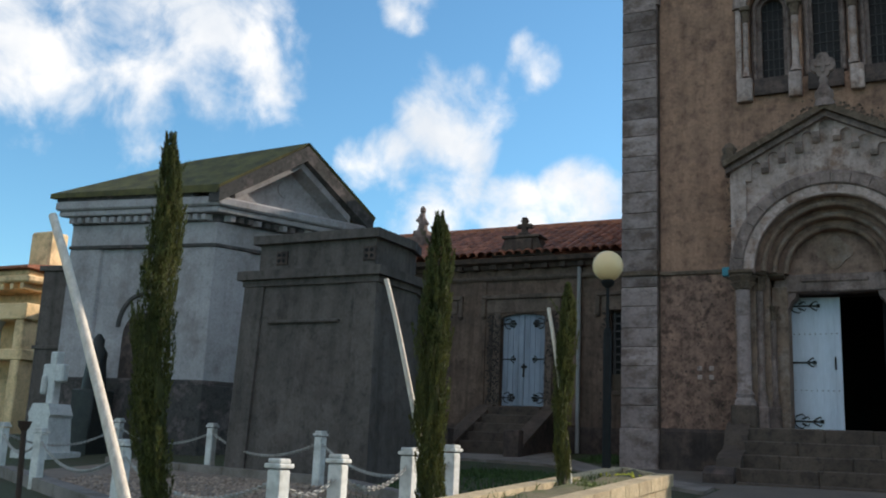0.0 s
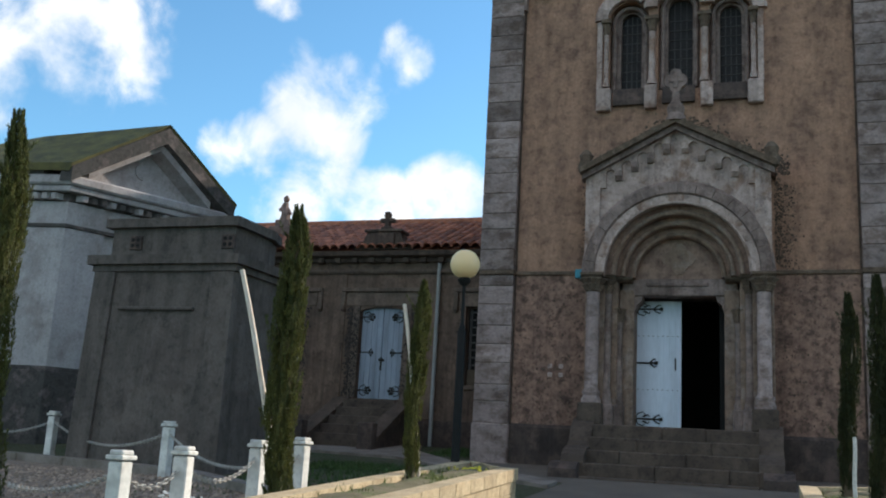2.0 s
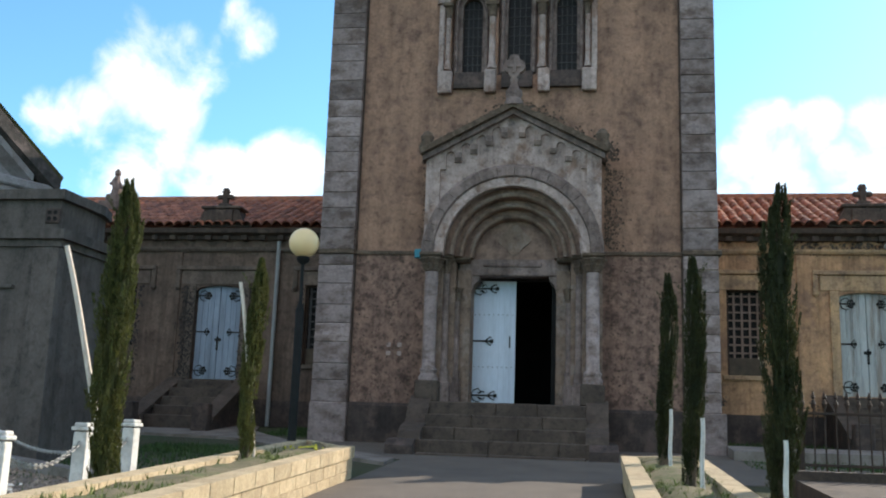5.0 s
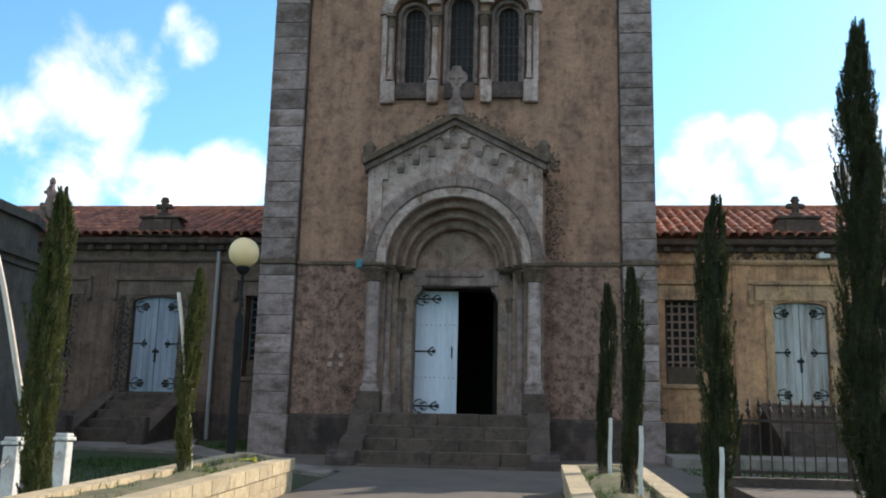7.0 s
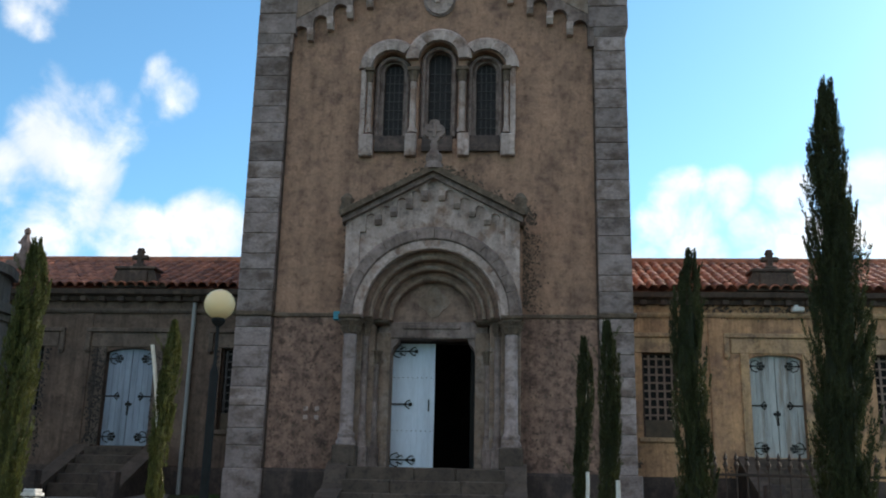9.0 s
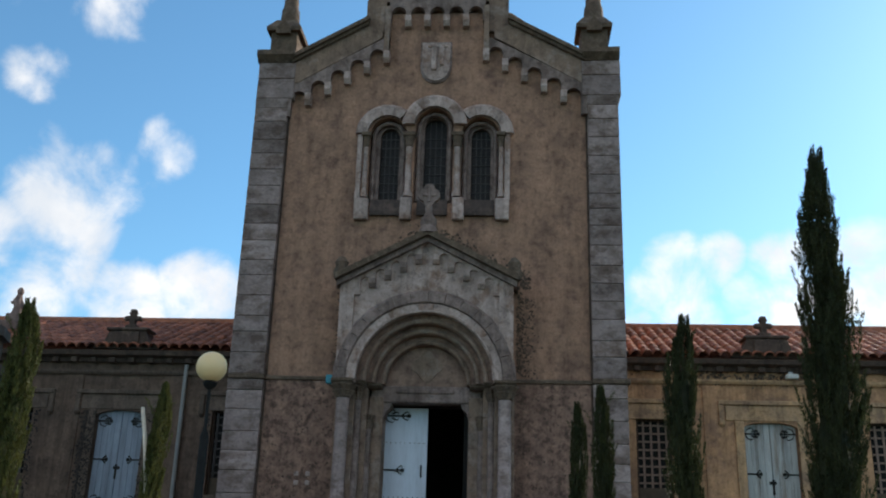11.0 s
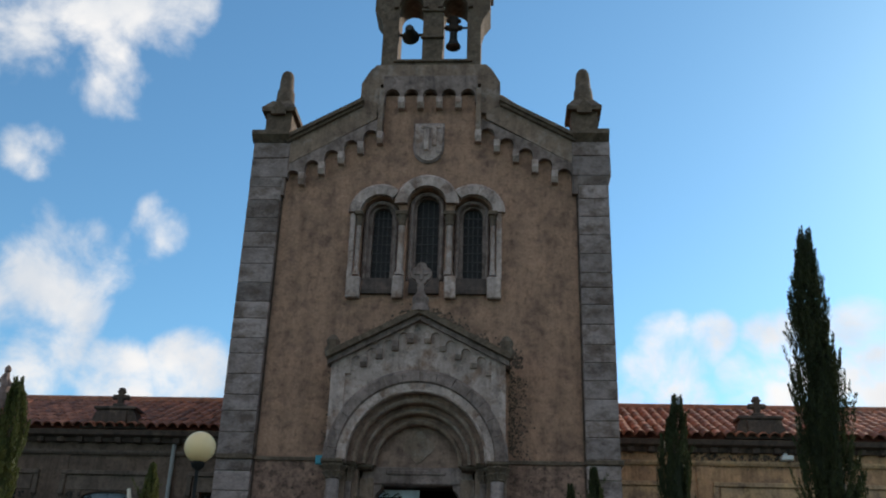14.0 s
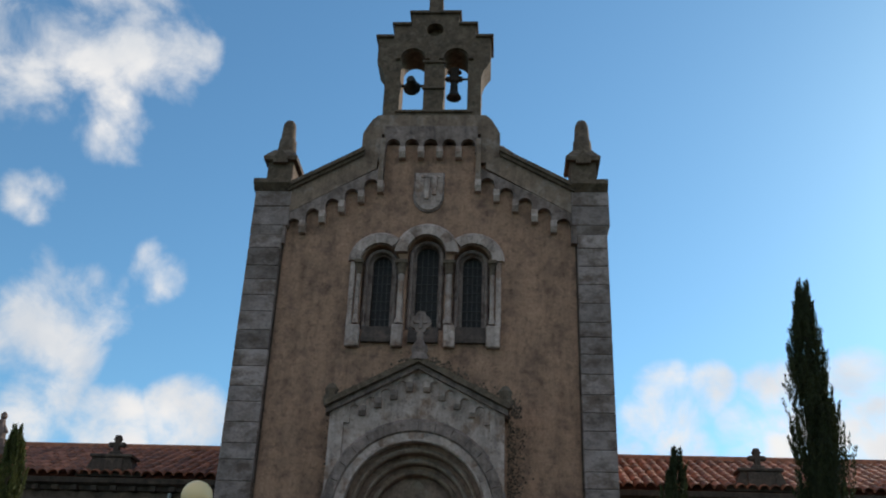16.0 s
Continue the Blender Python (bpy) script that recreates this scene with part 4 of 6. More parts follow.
# jambs
for s in (-1, 1):
    for ia, ib, iy in ((1.22, 1.6, -0.76), (1.04, 1.24, -0.5), (0.78, 1.06, -0.3)):
        part("impost", Shape().prism_x([(iy + 0.05, 3.42), (iy, 3.46), (iy, 3.5), (0.02, 3.5), (0.02, 3.42)], *sorted((s * ia, s * ib))), M_MOSSY, portal)
    for ja, jb, jy, jz in ((1.22, 1.56, -0.42, 3.42), (1.02, 1.215, -0.26, 3.42), (0.76, 1.015, -0.08, 3.3)):
        part("jamb_pier", Shape().cbox(*sorted((s * ja, s * jb)), jy, 0.02 if ja > 1 else 0.5, 0.5, jz, 0.015), M_FRIEZE, portal)
    for cx, cy, rr, top in ((1.40, -0.56, 0.115, 3.42), (1.17, -0.36, 0.065, 3.42), (0.99, -0.18, 0.055, 2.95)):
        part("jamb_column", Shape().lathe(s * cx, cy, [(rr * 1.45, 1.28), (rr * 1.5, 1.34), (rr * 1.2, 1.4), (rr * 1.35, 1.46), (rr, 1.52), (rr * 0.96, top - 0.24), (rr * 1.15, top - 0.22)], 14), M_QUOIN if rr > 0.1 else M_PORTAL, portal, smooth=True)
        # leafy capital: a bell with eight curled lobes
        cap = Shape().lathe(0, 0, [(rr, -0.24), (rr * 1.2, -0.22), (rr * 1.15, -0.20), (rr * 1.35, -0.15), (rr * 1.55, -0.12), (rr * 1.3, -0.10), (rr * 1.6, -0.05), (rr * 1.85, -0.02), (rr * 1.75, 0)], 32)
        cap.move(lambda x, y, z: (s * cx + x * (1 + 0.16 * math.cos(8 * math.atan2(y, x)) * (0 if z < -0.2 else 1)), cy + y * (1 + 0.16 * math.cos(8 * math.atan2(y, x)) * (0 if z < -0.2 else 1)), top + z))
        part("capital", cap, M_MOSSY, portal)
        part("pedestal", Shape().cbox(s * cx - rr * 1.75, s * cx + rr * 1.75, cy - rr * 1.75, cy + rr * 1.75, 0.92, 1.28, 0.02), M_STEP if rr > 0.1 else M_PORTAL, portal)
    # bracket in the door head
    part("bracket", Shape().prism([(s * 0.80, 3.2), (s * 0.62, 3.2), (s * 0.64, 3.12), (s * 0.72, 3.04), (s * 0.74, 2.96), (s * 0.80, 2.9)], -0.02, 0.36), M_PORTAL, portal)
    # swept cheek block beside the steps
    cheek = [(0.0, 1.04), (-0.66, 1.02), (-0.84, 0.94), (-0.98, 0.8), (-1.06, 0.64), (-1.2, 0.56), (-1.5, 0.5), (-1.66, 0.42), (-1.72, 0.3), (-1.76, 0.0), (0.0, 0.0)]
    part("cheek_block", Shape().prism_x([(y, z - 0.1 if z == 0 else z) for y, z in cheek], *sorted((s * 1.30, s * 1.66))), M_STEP, portal, "mossy swept stone cheek")
    part("cheek_foot", Shape().prism_x([(-0.1, -0.1), (-2.0, -0.1), (-2.0, 0.2), (-1.84, 0.3), (-0.1, 0.34)], *sorted((s * 1.36, s * 1.80))), M_DARKSTONE, portal)
# inside: walls coloured near-black to stand for the unlit room
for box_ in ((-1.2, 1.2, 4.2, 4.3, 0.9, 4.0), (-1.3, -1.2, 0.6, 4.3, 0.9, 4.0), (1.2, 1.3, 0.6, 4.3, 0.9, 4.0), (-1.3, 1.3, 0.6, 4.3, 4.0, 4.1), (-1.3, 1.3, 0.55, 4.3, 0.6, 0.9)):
    part("interior_wall", Shape().box(*box_), M_DARK, chapel, "chapel interior wall, near-black for shade")
for box_ in ((-1.32, -0.8, 0.28, 0.6, 0.5, 4.9), (0.8, 1.32, 0.28, 0.6, 0.5, 4.9), (-0.8, 0.8, 0.28, 0.6, 3.2, 4.9)):
    part("infill", Shape().box(*box_), M_INT, chapel)
# nave behind: unseen, added for closure and raised to shade the mausoleum
for box_ in ((-3.4, -2.9, 0.9, 20, -0.2, 9.6), (2.9, 3.4, 0.9, 20, -0.2, 9.6), (-3.4, 3.4, 20, 20.4, -0.2, 10.4), (-3.38, -2.9, 3.2, 20, 9.6, 10.5), (2.9, 3.38, 3.2, 20, 9.6, 10.5)):
    part("nave_wall", Shape().box(*box_), M_STUCCO, chapel)
part("nave_roof", Shape().prism([(-3.6, 10.45), (0, 11.9), (3.6, 10.45), (3.6, 10.6), (0, 12.05), (-3.6, 10.6)], 3.0, 20.5), M_TILES, chapel)


# door leaf
def scroll_hinge(x, y, z, w, s=1, fancy=True):
    """An iron strap hinge with split curled ends."""
    h = Shape()
    h.tube([(x, y, z), (x + s * w, y, z)], 0.016, 6)
    for a in (-1, 1):
        h.tube([(x + s * w * 0.72, y, z), (x + s * w * 0.85, y, z + a * 0.05), (x + s * w * 0.98, y, z + a * 0.08), (x + s * w * 1.02, y, z + a * 0.05)], [0.014, 0.013, 0.012, 0.01], 6)
        if fancy:
            h.tube([(x + s * 0.02, y, z), (x + s * 0.06, y, z + a * 0.09), (x + s * 0.15, y, z + a * 0.12), (x + s * 0.2, y, z + a * 0.07), (x + s * 0.14, y, z + a * 0.04)], 0.012, 6)
            h.tube([(x + s * 0.16, y, z + a * 0.03), (x + s * 0.24, y, z + a * 0.08), (x + s * 0.26, y, z + a * 0.04)], 0.012, 6)
    h.lathe(x + s * w * 1.04, y, [(0.03, z - 0.03), (0.03, z + 0.03)], 8)
    return h


leaf = part("door", Shape().box(-0.79, 0.01, 0.405, 0.45, 0.93, 3.18), M_DOOR, chapel, "white boarded door leaf with black iron hinges")
for k in range(8):
    part("board", Shape().cbox(-0.79 + 0.1 * k + 0.0005, -0.69 + 0.1 * k - 0.0005, 0.392, 0.41, 0.935, 3.175, 0.002), M_DOOR, leaf)
for z, w, fc in ((1.09, 0.44, True), (2.07, 0.36, False), (3.03, 0.44, True)):
    part("hinge", scroll_hinge(-0.79, 0.38, z, w, 1, fc), M_IRON, leaf, "black wrought iron strap hinge")
part("handle", Shape().cbox(-0.10, -0.075, 0.35, 0.38, 1.95, 2.16, 0.008).cbox(-0.1, -0.075, 0.36, 0.4, 1.95, 1.98, 0.004).cbox(-0.1, -0.075, 0.36, 0.4, 2.13, 2.16, 0.004), M_IRON, leaf)
for z in (1.6, 2.55):
    stud = Shape().cbox(-0.009, 0.009, 0.384, 0.396, -0.009, 0.009, 0.003).mesh("stud", M_LEAD)
    for k in range(9):
        part("stud", stud, None, leaf, at=(-0.731 + k * 0.085, 0, z))
part("door_edge", Shape().cbox(0.66, 0.78, 0.40, 1.16, 0.93, 3.17, 0.01).move(lambda x, y, z: (x + (y - 0.4) * 0.12, y, z)), M_DARK, chapel, "open inner edge of the second leaf, near-black for shade")
# wall fittings
part("meter_box", Shape().cbox(-1.82, -1.62, -0.10, 0.0, 3.52, 3.68, 0.012), M_BLUE, chapel, "small blue box on the wall")
for dx in (0, 0.2):
    for dz in (0, 0.17):
        part("wall_disc", Shape().cbox(-2.28 + dx, -2.2 + dx, -0.03, -0.01, 1.74 + dz * 0.9, 1.82 + dz * 0.9, 0.01), M_PALE, chapel)

# ---------- steps ----------
steps = thing("stone_steps", (0, -1.4, 0.05), "five worn grey stone steps before the chapel door", "steps")
for k in range(5):
    z1 = 0.92 - 0.205 * k
    yf = -0.92 - 0.275 * k
    half = 1.318
    cuts = sorted([-half, half, rng.uniform(-0.8, -0.1), rng.uniform(0.15, 0.9)])
    for a, b in zip(cuts, cuts[1:]):
        if b - a > 0.1:
            part("step_stone", Shape().cbox(a + 0.0015, b - 0.0015, yf + rng.uniform(-0.012, 0.012), yf + 0.42 if k else 0.55, max(z1 - 0.3, -0.12), z1 + rng.uniform(-0.008, 0.006), 0.018), M_STEP, steps)

# ---------- side wings ----------
YW, EAVE, RIDGE_Y, RIDGE = 2.9, 4.66, 5.5, 5.96
XDOOR = 6.75


def wing(s, plaster, trim, xend, label):
    w = thing("side_wing", (s * 8, 4.0, 0.4), label, "building")
    X = lambda a, b: tuple(sorted((s * a, s * b)))
    fx = lambda pts: [(s * x, z) for x, z in pts]
    door_hole = fx([(XDOOR - 0.53, 1.36), (XDOOR + 0.53, 1.36)] + [(XDOOR + 0.53 * math.cos(math.pi * k / 10), 3.30 + 0.12 * math.sin(math.pi * k / 10)) for k in range(11)])
    holes = [door_hole]
    wins = (4.42, 9.05)
    for wx in wins:
        holes.append(fx([(wx - 0.36, 1.72), (wx + 0.36, 1.72), (wx + 0.36, 3.46), (wx - 0.36, 3.46)]))
    part("wall", holed(fx([(3.4, 0.0), (xend, 0.0), (xend, EAVE), (3.4, EAVE)]), holes, YW, YW + 0.45), plaster, w)
    part("back_wall", Shape().box(*X(3.4, xend), 8.0, 8.4, 0.0, EAVE).box(*X(xend - 0.4, xend), YW + 0.46, 7.99, 0.0, EAVE), plaster, w)
    part("base_course", Shape().box(*X(3.5, XDOOR - 0.75), YW - 0.05, YW + 0.1, 0.0, 0.95).box(*X(XDOOR + 0.75, xend), YW - 0.05, YW + 0.1, 0.0, 0.95), M_DARKSTONE, w)
    part("frieze_band", Shape().prism_x([(YW - 0.06, 4.18), (YW + 0.05, 4.18), (YW + 0.05, 4.27), (YW - 0.09, 4.27), (YW - 0.09, 4.23)], *X(3.45, xend)), trim, w)
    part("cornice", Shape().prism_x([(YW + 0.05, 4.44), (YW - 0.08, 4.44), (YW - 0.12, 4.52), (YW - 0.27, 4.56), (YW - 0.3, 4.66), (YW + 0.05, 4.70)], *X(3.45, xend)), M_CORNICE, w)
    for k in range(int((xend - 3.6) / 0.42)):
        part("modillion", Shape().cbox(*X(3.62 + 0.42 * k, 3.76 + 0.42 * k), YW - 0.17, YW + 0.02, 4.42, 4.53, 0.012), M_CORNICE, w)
    # hood moulds with drops
    for cx, hw in ((wins[0] - 0.1, 0.74), (XDOOR, 1.02), (wins[1], 0.8)):
        part("hood_mould", Shape().cbox(*X(max(cx - hw, 3.56), cx + hw), YW - 0.07, YW + 0.05, 3.76, 3.85, 0.012), trim, w)
        for e in (-1, 1):
            if cx + e * hw > 3.6:
                xx = cx + e * (hw - 0.05)
                part("drop", Shape().cbox(*X(xx - 0.05, xx + 0.05), YW - 0.06, YW + 0.05, 3.42, 3.758, 0.01).lathe(s * xx, YW - 0.03, [(0.02, 3.3), (0.07, 3.36), (0.07, 3.42)], 8), trim, w)
        part("lintel_stone", Shape().cbox(*X(max(cx - hw + 0.14, 3.58), cx + hw - 0.14), YW - 0.025, YW + 0.03, 3.44, 3.75, 0.01), trim, w)
    for xp in (5.62, 7.86):
        part("pier_strip", Shape().cbox(*X(xp - 0.2, xp + 0.2), YW - 0.03, YW + 0.03, 0.96, 4.175, 0.01), plaster, w)
    # door
    for e in (-1, 1):
        part("door_jamb", Shape().cbox(*X(XDOOR + e * 0.53 - (0.18 if e < 0 else 0), XDOOR + e * 0.53 + (0.18 if e > 0 else 0)), YW - 0.035, YW + 0.05, 1.36, 3.44, 0.012), trim, w)
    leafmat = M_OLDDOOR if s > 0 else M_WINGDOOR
    for e in (-1, 1):
        lf = part("door", Shape().box(*X(XDOOR + min(e * 0.52, e * 0.005), XDOOR + max(e * 0.52, e * 0.005)), YW + 0.12, YW + 0.17, 1.37, 3.42), leafmat, w, "white boarded double door leaf")
        for k in range(4):
            x0 = XDOOR + (0.008 if e > 0 else -0.52) + 0.128 * k
            part("board", Shape().cbox(*X(x0 + 0.002, x0 + 0.126), YW + 0.108, YW + 0.122, 1.375, 3.40, 0.004), leafmat, lf)
        for z in (1.55, 2.4, 3.2):
            part("hinge", scroll_hinge(s * (XDOOR + e * 0.51), YW + 0.10, z, 0.27, -s * e, z != 2.4), M_IRON, lf)
    part("lock", Shape().cbox(*X(XDOOR - 0.08, XDOOR + 0.06), YW + 0.08, YW + 0.11, 2.2, 2.26, 0.006).cbox(*X(XDOOR - 0.02, XDOOR + 0.02), YW + 0.08, YW + 0.11, 2.0, 2.3, 0.006), M_IRON, w)
    # windows
    for wx in wins:
        # near-black sheet in place of the shade behind the lattice
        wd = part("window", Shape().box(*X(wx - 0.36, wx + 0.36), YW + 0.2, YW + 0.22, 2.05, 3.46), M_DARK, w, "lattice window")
        part("frame", Shape().cbox(*X(wx - 0.36, wx - 0.31), YW + 0.1, YW + 0.2, 1.72, 3.46, 0.006).cbox(*X(wx + 0.31, wx + 0.36), YW + 0.1, YW + 0.2, 1.72, 3.46, 0.006).cbox(*X(wx - 0.31, wx + 0.31), YW + 0.1, YW + 0.2, 3.41, 3.46, 0.006), M_RUST, wd)
        part("lower_panel", Shape().cbox(*X(wx - 0.31, wx + 0.31), YW + 0.12, YW + 0.2, 1.72, 2.08, 0.01), M_BARK, wd)
        for k in range(4):
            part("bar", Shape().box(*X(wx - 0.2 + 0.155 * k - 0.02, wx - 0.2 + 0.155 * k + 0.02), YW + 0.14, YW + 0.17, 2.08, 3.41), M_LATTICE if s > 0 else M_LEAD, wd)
        for k in range(8):
            part("bar", Shape().box(*X(wx - 0.31, wx + 0.31), YW + 0.145, YW + 0.165, 2.16 + 0.165 * k, 2.195 + 0.165 * k), M_LATTICE if s > 0 else M_LEAD, wd)
        part("window_sill", Shape().cbox(*X(wx - 0.45, wx + 0.45), YW - 0.06, YW + 0.19, 1.63, 1.72, 0.01), trim, w)
    # ornament and cross above the door
    orn = part("parapet_ornament", Shape().prism(fx([(XDOOR - 0.72, 4.70), (XDOOR + 0.72, 4.70), (XDOOR + 0.70, 4.80), (XDOOR + 0.5, 4.86), (XDOOR + 0.42, 5.05), (XDOOR + 0.40, 5.10), (XDOOR - 0.40, 5.10), (XDOOR - 0.42, 5.05), (XDOOR - 0.5, 4.86), (XDOOR - 0.70, 4.80)]), YW - 0.24, YW + 0.16), M_CORNICE, w, "blackened parapet ornament")
    part("panel", Shape().cbox(*X(XDOOR - 0.28, XDOOR + 0.28), YW - 0.29, YW - 0.2, 4.76, 5.08, 0.02), M_CORNICE, orn)
    part("cap", Shape().cbox(*X(XDOOR - 0.46, XDOOR + 0.46), YW - 0.3, YW + 0.2, 5.10, 5.165, 0.015), M_CORNICE, orn)
    part("cross", Shape().cbox(*X(XDOOR - 0.13, XDOOR + 0.13), YW - 0.14, YW + 0.06, 5.16, 5.26, 0.02).cbox(*X(XDOOR - 0.065, XDOOR + 0.065), YW - 0.1, YW + 0.02, 5.24, 5.62, 0.02).cbox(*X(XDOOR - 0.19, XDOOR + 0.19), YW - 0.095, YW + 0.015, 5.36, 5.47, 0.03).cbox(*X(XDOOR - 0.1, XDOOR + 0.1), YW - 0.09, YW + 0.01, 5.50, 5.57, 0.03), M_CORNICE, orn)
    # stair up to the door with sloping cheeks
    for k in range(5):
        part("stair_step", Shape().cbox(*X(XDOOR - 0.62, XDOOR + 0.62), YW - 0.45 - 0.34 * k, YW - 0.02, gz(1) - 0.1, 1.33 - 0.19 * k, 0.015), M_STEP, w)
    for e in (-1, 1):
        xa = XDOOR + e * 0.76
        part("stair_cheek", Shape().prism_x([(YW - 0.06, 1.3), (YW - 0.2, 1.28), (YW - 2.0, 0.46), (YW - 2.0, 0.1), (YW - 0.06, 0.2)], *X(xa - 0.13, xa + 0.13)), M_DARKSTONE, w)
        part("newel_block", Shape().cbox(*X(xa - 0.16, xa + 0.16), YW - 2.33, YW - 2.06, 0.1, 0.80, 0.02), M_DARKSTONE, w)
        part("cheek_coping", Shape().prism_x([(YW - 0.06, 1.38), (YW - 0.2, 1.37), (YW - 2.05, 0.54), (YW - 2.05, 0.46), (YW - 0.2, 1.285), (YW - 0.06, 1.305)], *X(xa - 0.17, xa + 0.17)), M_STEP, w)
    # roof
    ang = math.atan2(RIDGE - 4.72, RIDGE_Y - (YW - 0.34))
    roof = part("roof", Shape().prism_x([(YW - 0.2, 4.68), (RIDGE_Y, RIDGE - 0.06), (8.6, 4.67), (8.6, 4.60), (YW - 0.2, 4.61)], *X(3.42, xend + 0.2)), M_TILES, w, "clay barrel tile roof")
    slope_len = math.hypot(RIDGE - 4.72, RIDGE_Y - (YW - 0.34))
    half = 0.115

    def barrel(up):
        t = Shape()
        L = slope_len / 8 + 0.06
        for r_, i_ in ((1.0, 0),):
            v = []
            for yy, rr in ((0, half), (L, half * 0.82)):
                for k in range(6):
                    a = math.pi * k / 5
                    v.append((rr * math.cos(a), yy, rr * math.sin(a) * 0.9))
            for yy, rr in ((0, half - 0.016), (L, half * 0.82 - 0.016)):
                for k in range(6):
                    a = math.pi * k / 5
                    v.append((rr * math.cos(a), yy, rr * math.sin(a) * 0.9))
            f = [(k, k + 1, k + 7, k + 6) for k in range(5)] + [(12 + k, 18 + k, 19 + k, 13 + k) for k in range(5)] + [(k, 12 + k, 13 + k, k + 1) for k in range(5)]
            t.add(v, f)
        ca, sa = math.cos(ang), math.sin(ang)
        return t.move(lambda x, y, z: (x, y * ca - z * sa, y * sa + z * ca))

    tile = barrel(True)
    far = Shape()
    tm = tile.mesh("roof_tile", M_TILE, True)
    ncol = int((xend - 3.5) / 0.225)
    count = 0
    for c in range(ncol):
        for r in range(8):
            d = slope_len * r / 8
            x = s * (3.62 + 0.225 * c) + rng.uniform(-0.012, 0.012)
            y = YW - 0.36 + d * math.cos(ang)
            z = 4.70 + d * math.sin(ang) + rng.uniform(0, 0.012)
            if count < 300:
                part("roof_tile", tm, None, roof, at=(x, y, z))
                count += 1
            else:
                far.add([(vx + x, vy + y, vz + z) for vx, vy, vz in tile.v], tile.f)
    part("far_tiles", far, M_TILES, roof, kind="stuff")
    part("ridge_tiles", Shape().tube([(s * 3.5, RIDGE_Y, RIDGE + 0.02), (s * (xend + 0.2), RIDGE_Y, RIDGE + 0.02)], 0.13, 10), M_TILES, roof)
    return w


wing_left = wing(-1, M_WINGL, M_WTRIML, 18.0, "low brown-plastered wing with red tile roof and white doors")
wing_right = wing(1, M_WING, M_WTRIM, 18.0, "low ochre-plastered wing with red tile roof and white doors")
fr = random.Random(5)
jamb_spots = [(-XDOOR + fr.choice((-1, -1, 1)) * fr.uniform(0.54, 0.70), fr.uniform(1.4, 3.4), fr.uniform(0.006, 0.028)) for _ in range(420)]
flakes(wing_left, "soot_crust", M_SOOT, jamb_spots, YW - 0.036, "black soot crust on the door jambs", 6)
wall_spots = []
for _ in range(700):
    wall_spots.append((-XDOOR + fr.choice((-1, -1, 1)) * (0.72 + abs(fr.gauss(0, 0.07))), fr.uniform(1.0, 3.4), fr.uniform(0.006, 0.03)))
for _ in range(900):
    wall_spots.append((fr.choice((-4.42 - 0.4, -4.42 + 0.4, -9.05 + 0.4, -9.05 - 0.4)) + fr.gauss(0, 0.06), fr.uniform(1.1, 3.4), fr.uniform(0.006, 0.03)))
wall_spots = [q for q in wall_spots if abs(q[0] + 4.42) > 0.38 and abs(q[0] + 9.05) > 0.38]
flakes(wing_left, "soot_crust", M_SOOT, wall_spots, YW - 0.001, "black soot crust beside the openings", 7)
spots = []
for _ in range(40):
    bx, bz = fr.uniform(3.7, 9.6), fr.choice((4.36, 4.32, 1.15))
    for _k in range(26):
        spots.append((bx + fr.gauss(0, 0.16), bz + fr.gauss(0, 0.08), fr.uniform(0.008, 0.03)))
spots = [q for q in spots if (3.6 < q[1] < 4.40 or abs(q[0] - XDOOR) > 0.75) and abs(q[0] - 4.42) > 0.4 and abs(q[0] - 9.05) > 0.4]
flakes(wing_right, "plaster_stains", M_LICHEN, spots, YW - 0.027, "dark blotches under the cornice and low on the plaster", 15)
part("downpipe", Shape().tube([(-5.42, YW - 0.08, 0.4), (-5.42, YW - 0.08, 4.4)], 0.045, 8), M_GREYMETAL, wing_left, "grey rain pipe")
part("floodlight", Shape().cbox(7.1, 7.34, YW - 0.24, YW - 0.06, 4.28, 4.38, 0.02).prism_x([(YW - 0.12, 4.36), (YW - 0.06, 4.36), (YW - 0.06, 4.5)], 7.18, 7.26), M_MARBLE, wing_right, "small white wall lamp")

# finial figures on the wing roofs
for sx, nm in ((-10.15, "roof_statue"), (10.4, "roof_statue")):
    y0 = 4.2
    zb = 4.70 + (y0 - 2.56) * 0.48
    st = Shape().cbox(sx - 0.34, sx + 0.34, y0 - 0.2, y0 + 0.2, zb - 0.15, zb + 0.16, 0.02).cbox(sx - 0.2, sx + 0.2, y0 - 0.14, y0 + 0.14, zb + 0.16, zb + 0.34, 0.02)
    st.tube([(sx, y0, zb + 0.3), (sx + 0.02, y0, zb + 0.5), (sx - 0.03, y0, zb + 0.68), (sx, y0, zb + 0.82)], [0.15, 0.12, 0.11, 0.06], 8)
    st.tube([(sx - 0.18, y0, zb + 0.62), (sx + 0.02, y0, zb + 0.7), (sx + 0.16, y0, zb + 0.5)], [0.04, 0.06, 0.04], 6)
    st.lathe(sx, y0, [(0.02, zb + 0.8), (0.075, zb + 0.85), (0.08, zb + 0.92), (0.03, zb + 0.99)], 8)
    solo(nm, st, M_PORTAL, "weathered stone figure on the roof slope", "statue", True, group="roof figures")

# ---------- concrete tomb ----------
tomb = thing("concrete_tomb", (-7.0, -4.0, -0.1), "plain grey concrete tomb block with stepped attic", "tomb")
tp = lambda g: [(-8.30 - g, -4.86 - g), (-5.90 + g, -4.86 - g), (-5.86 + g, -3.75), (-6.02 + g * 0.7, -3.25 + g * 0.7), (-8.30 - g, -3.0 + g)]
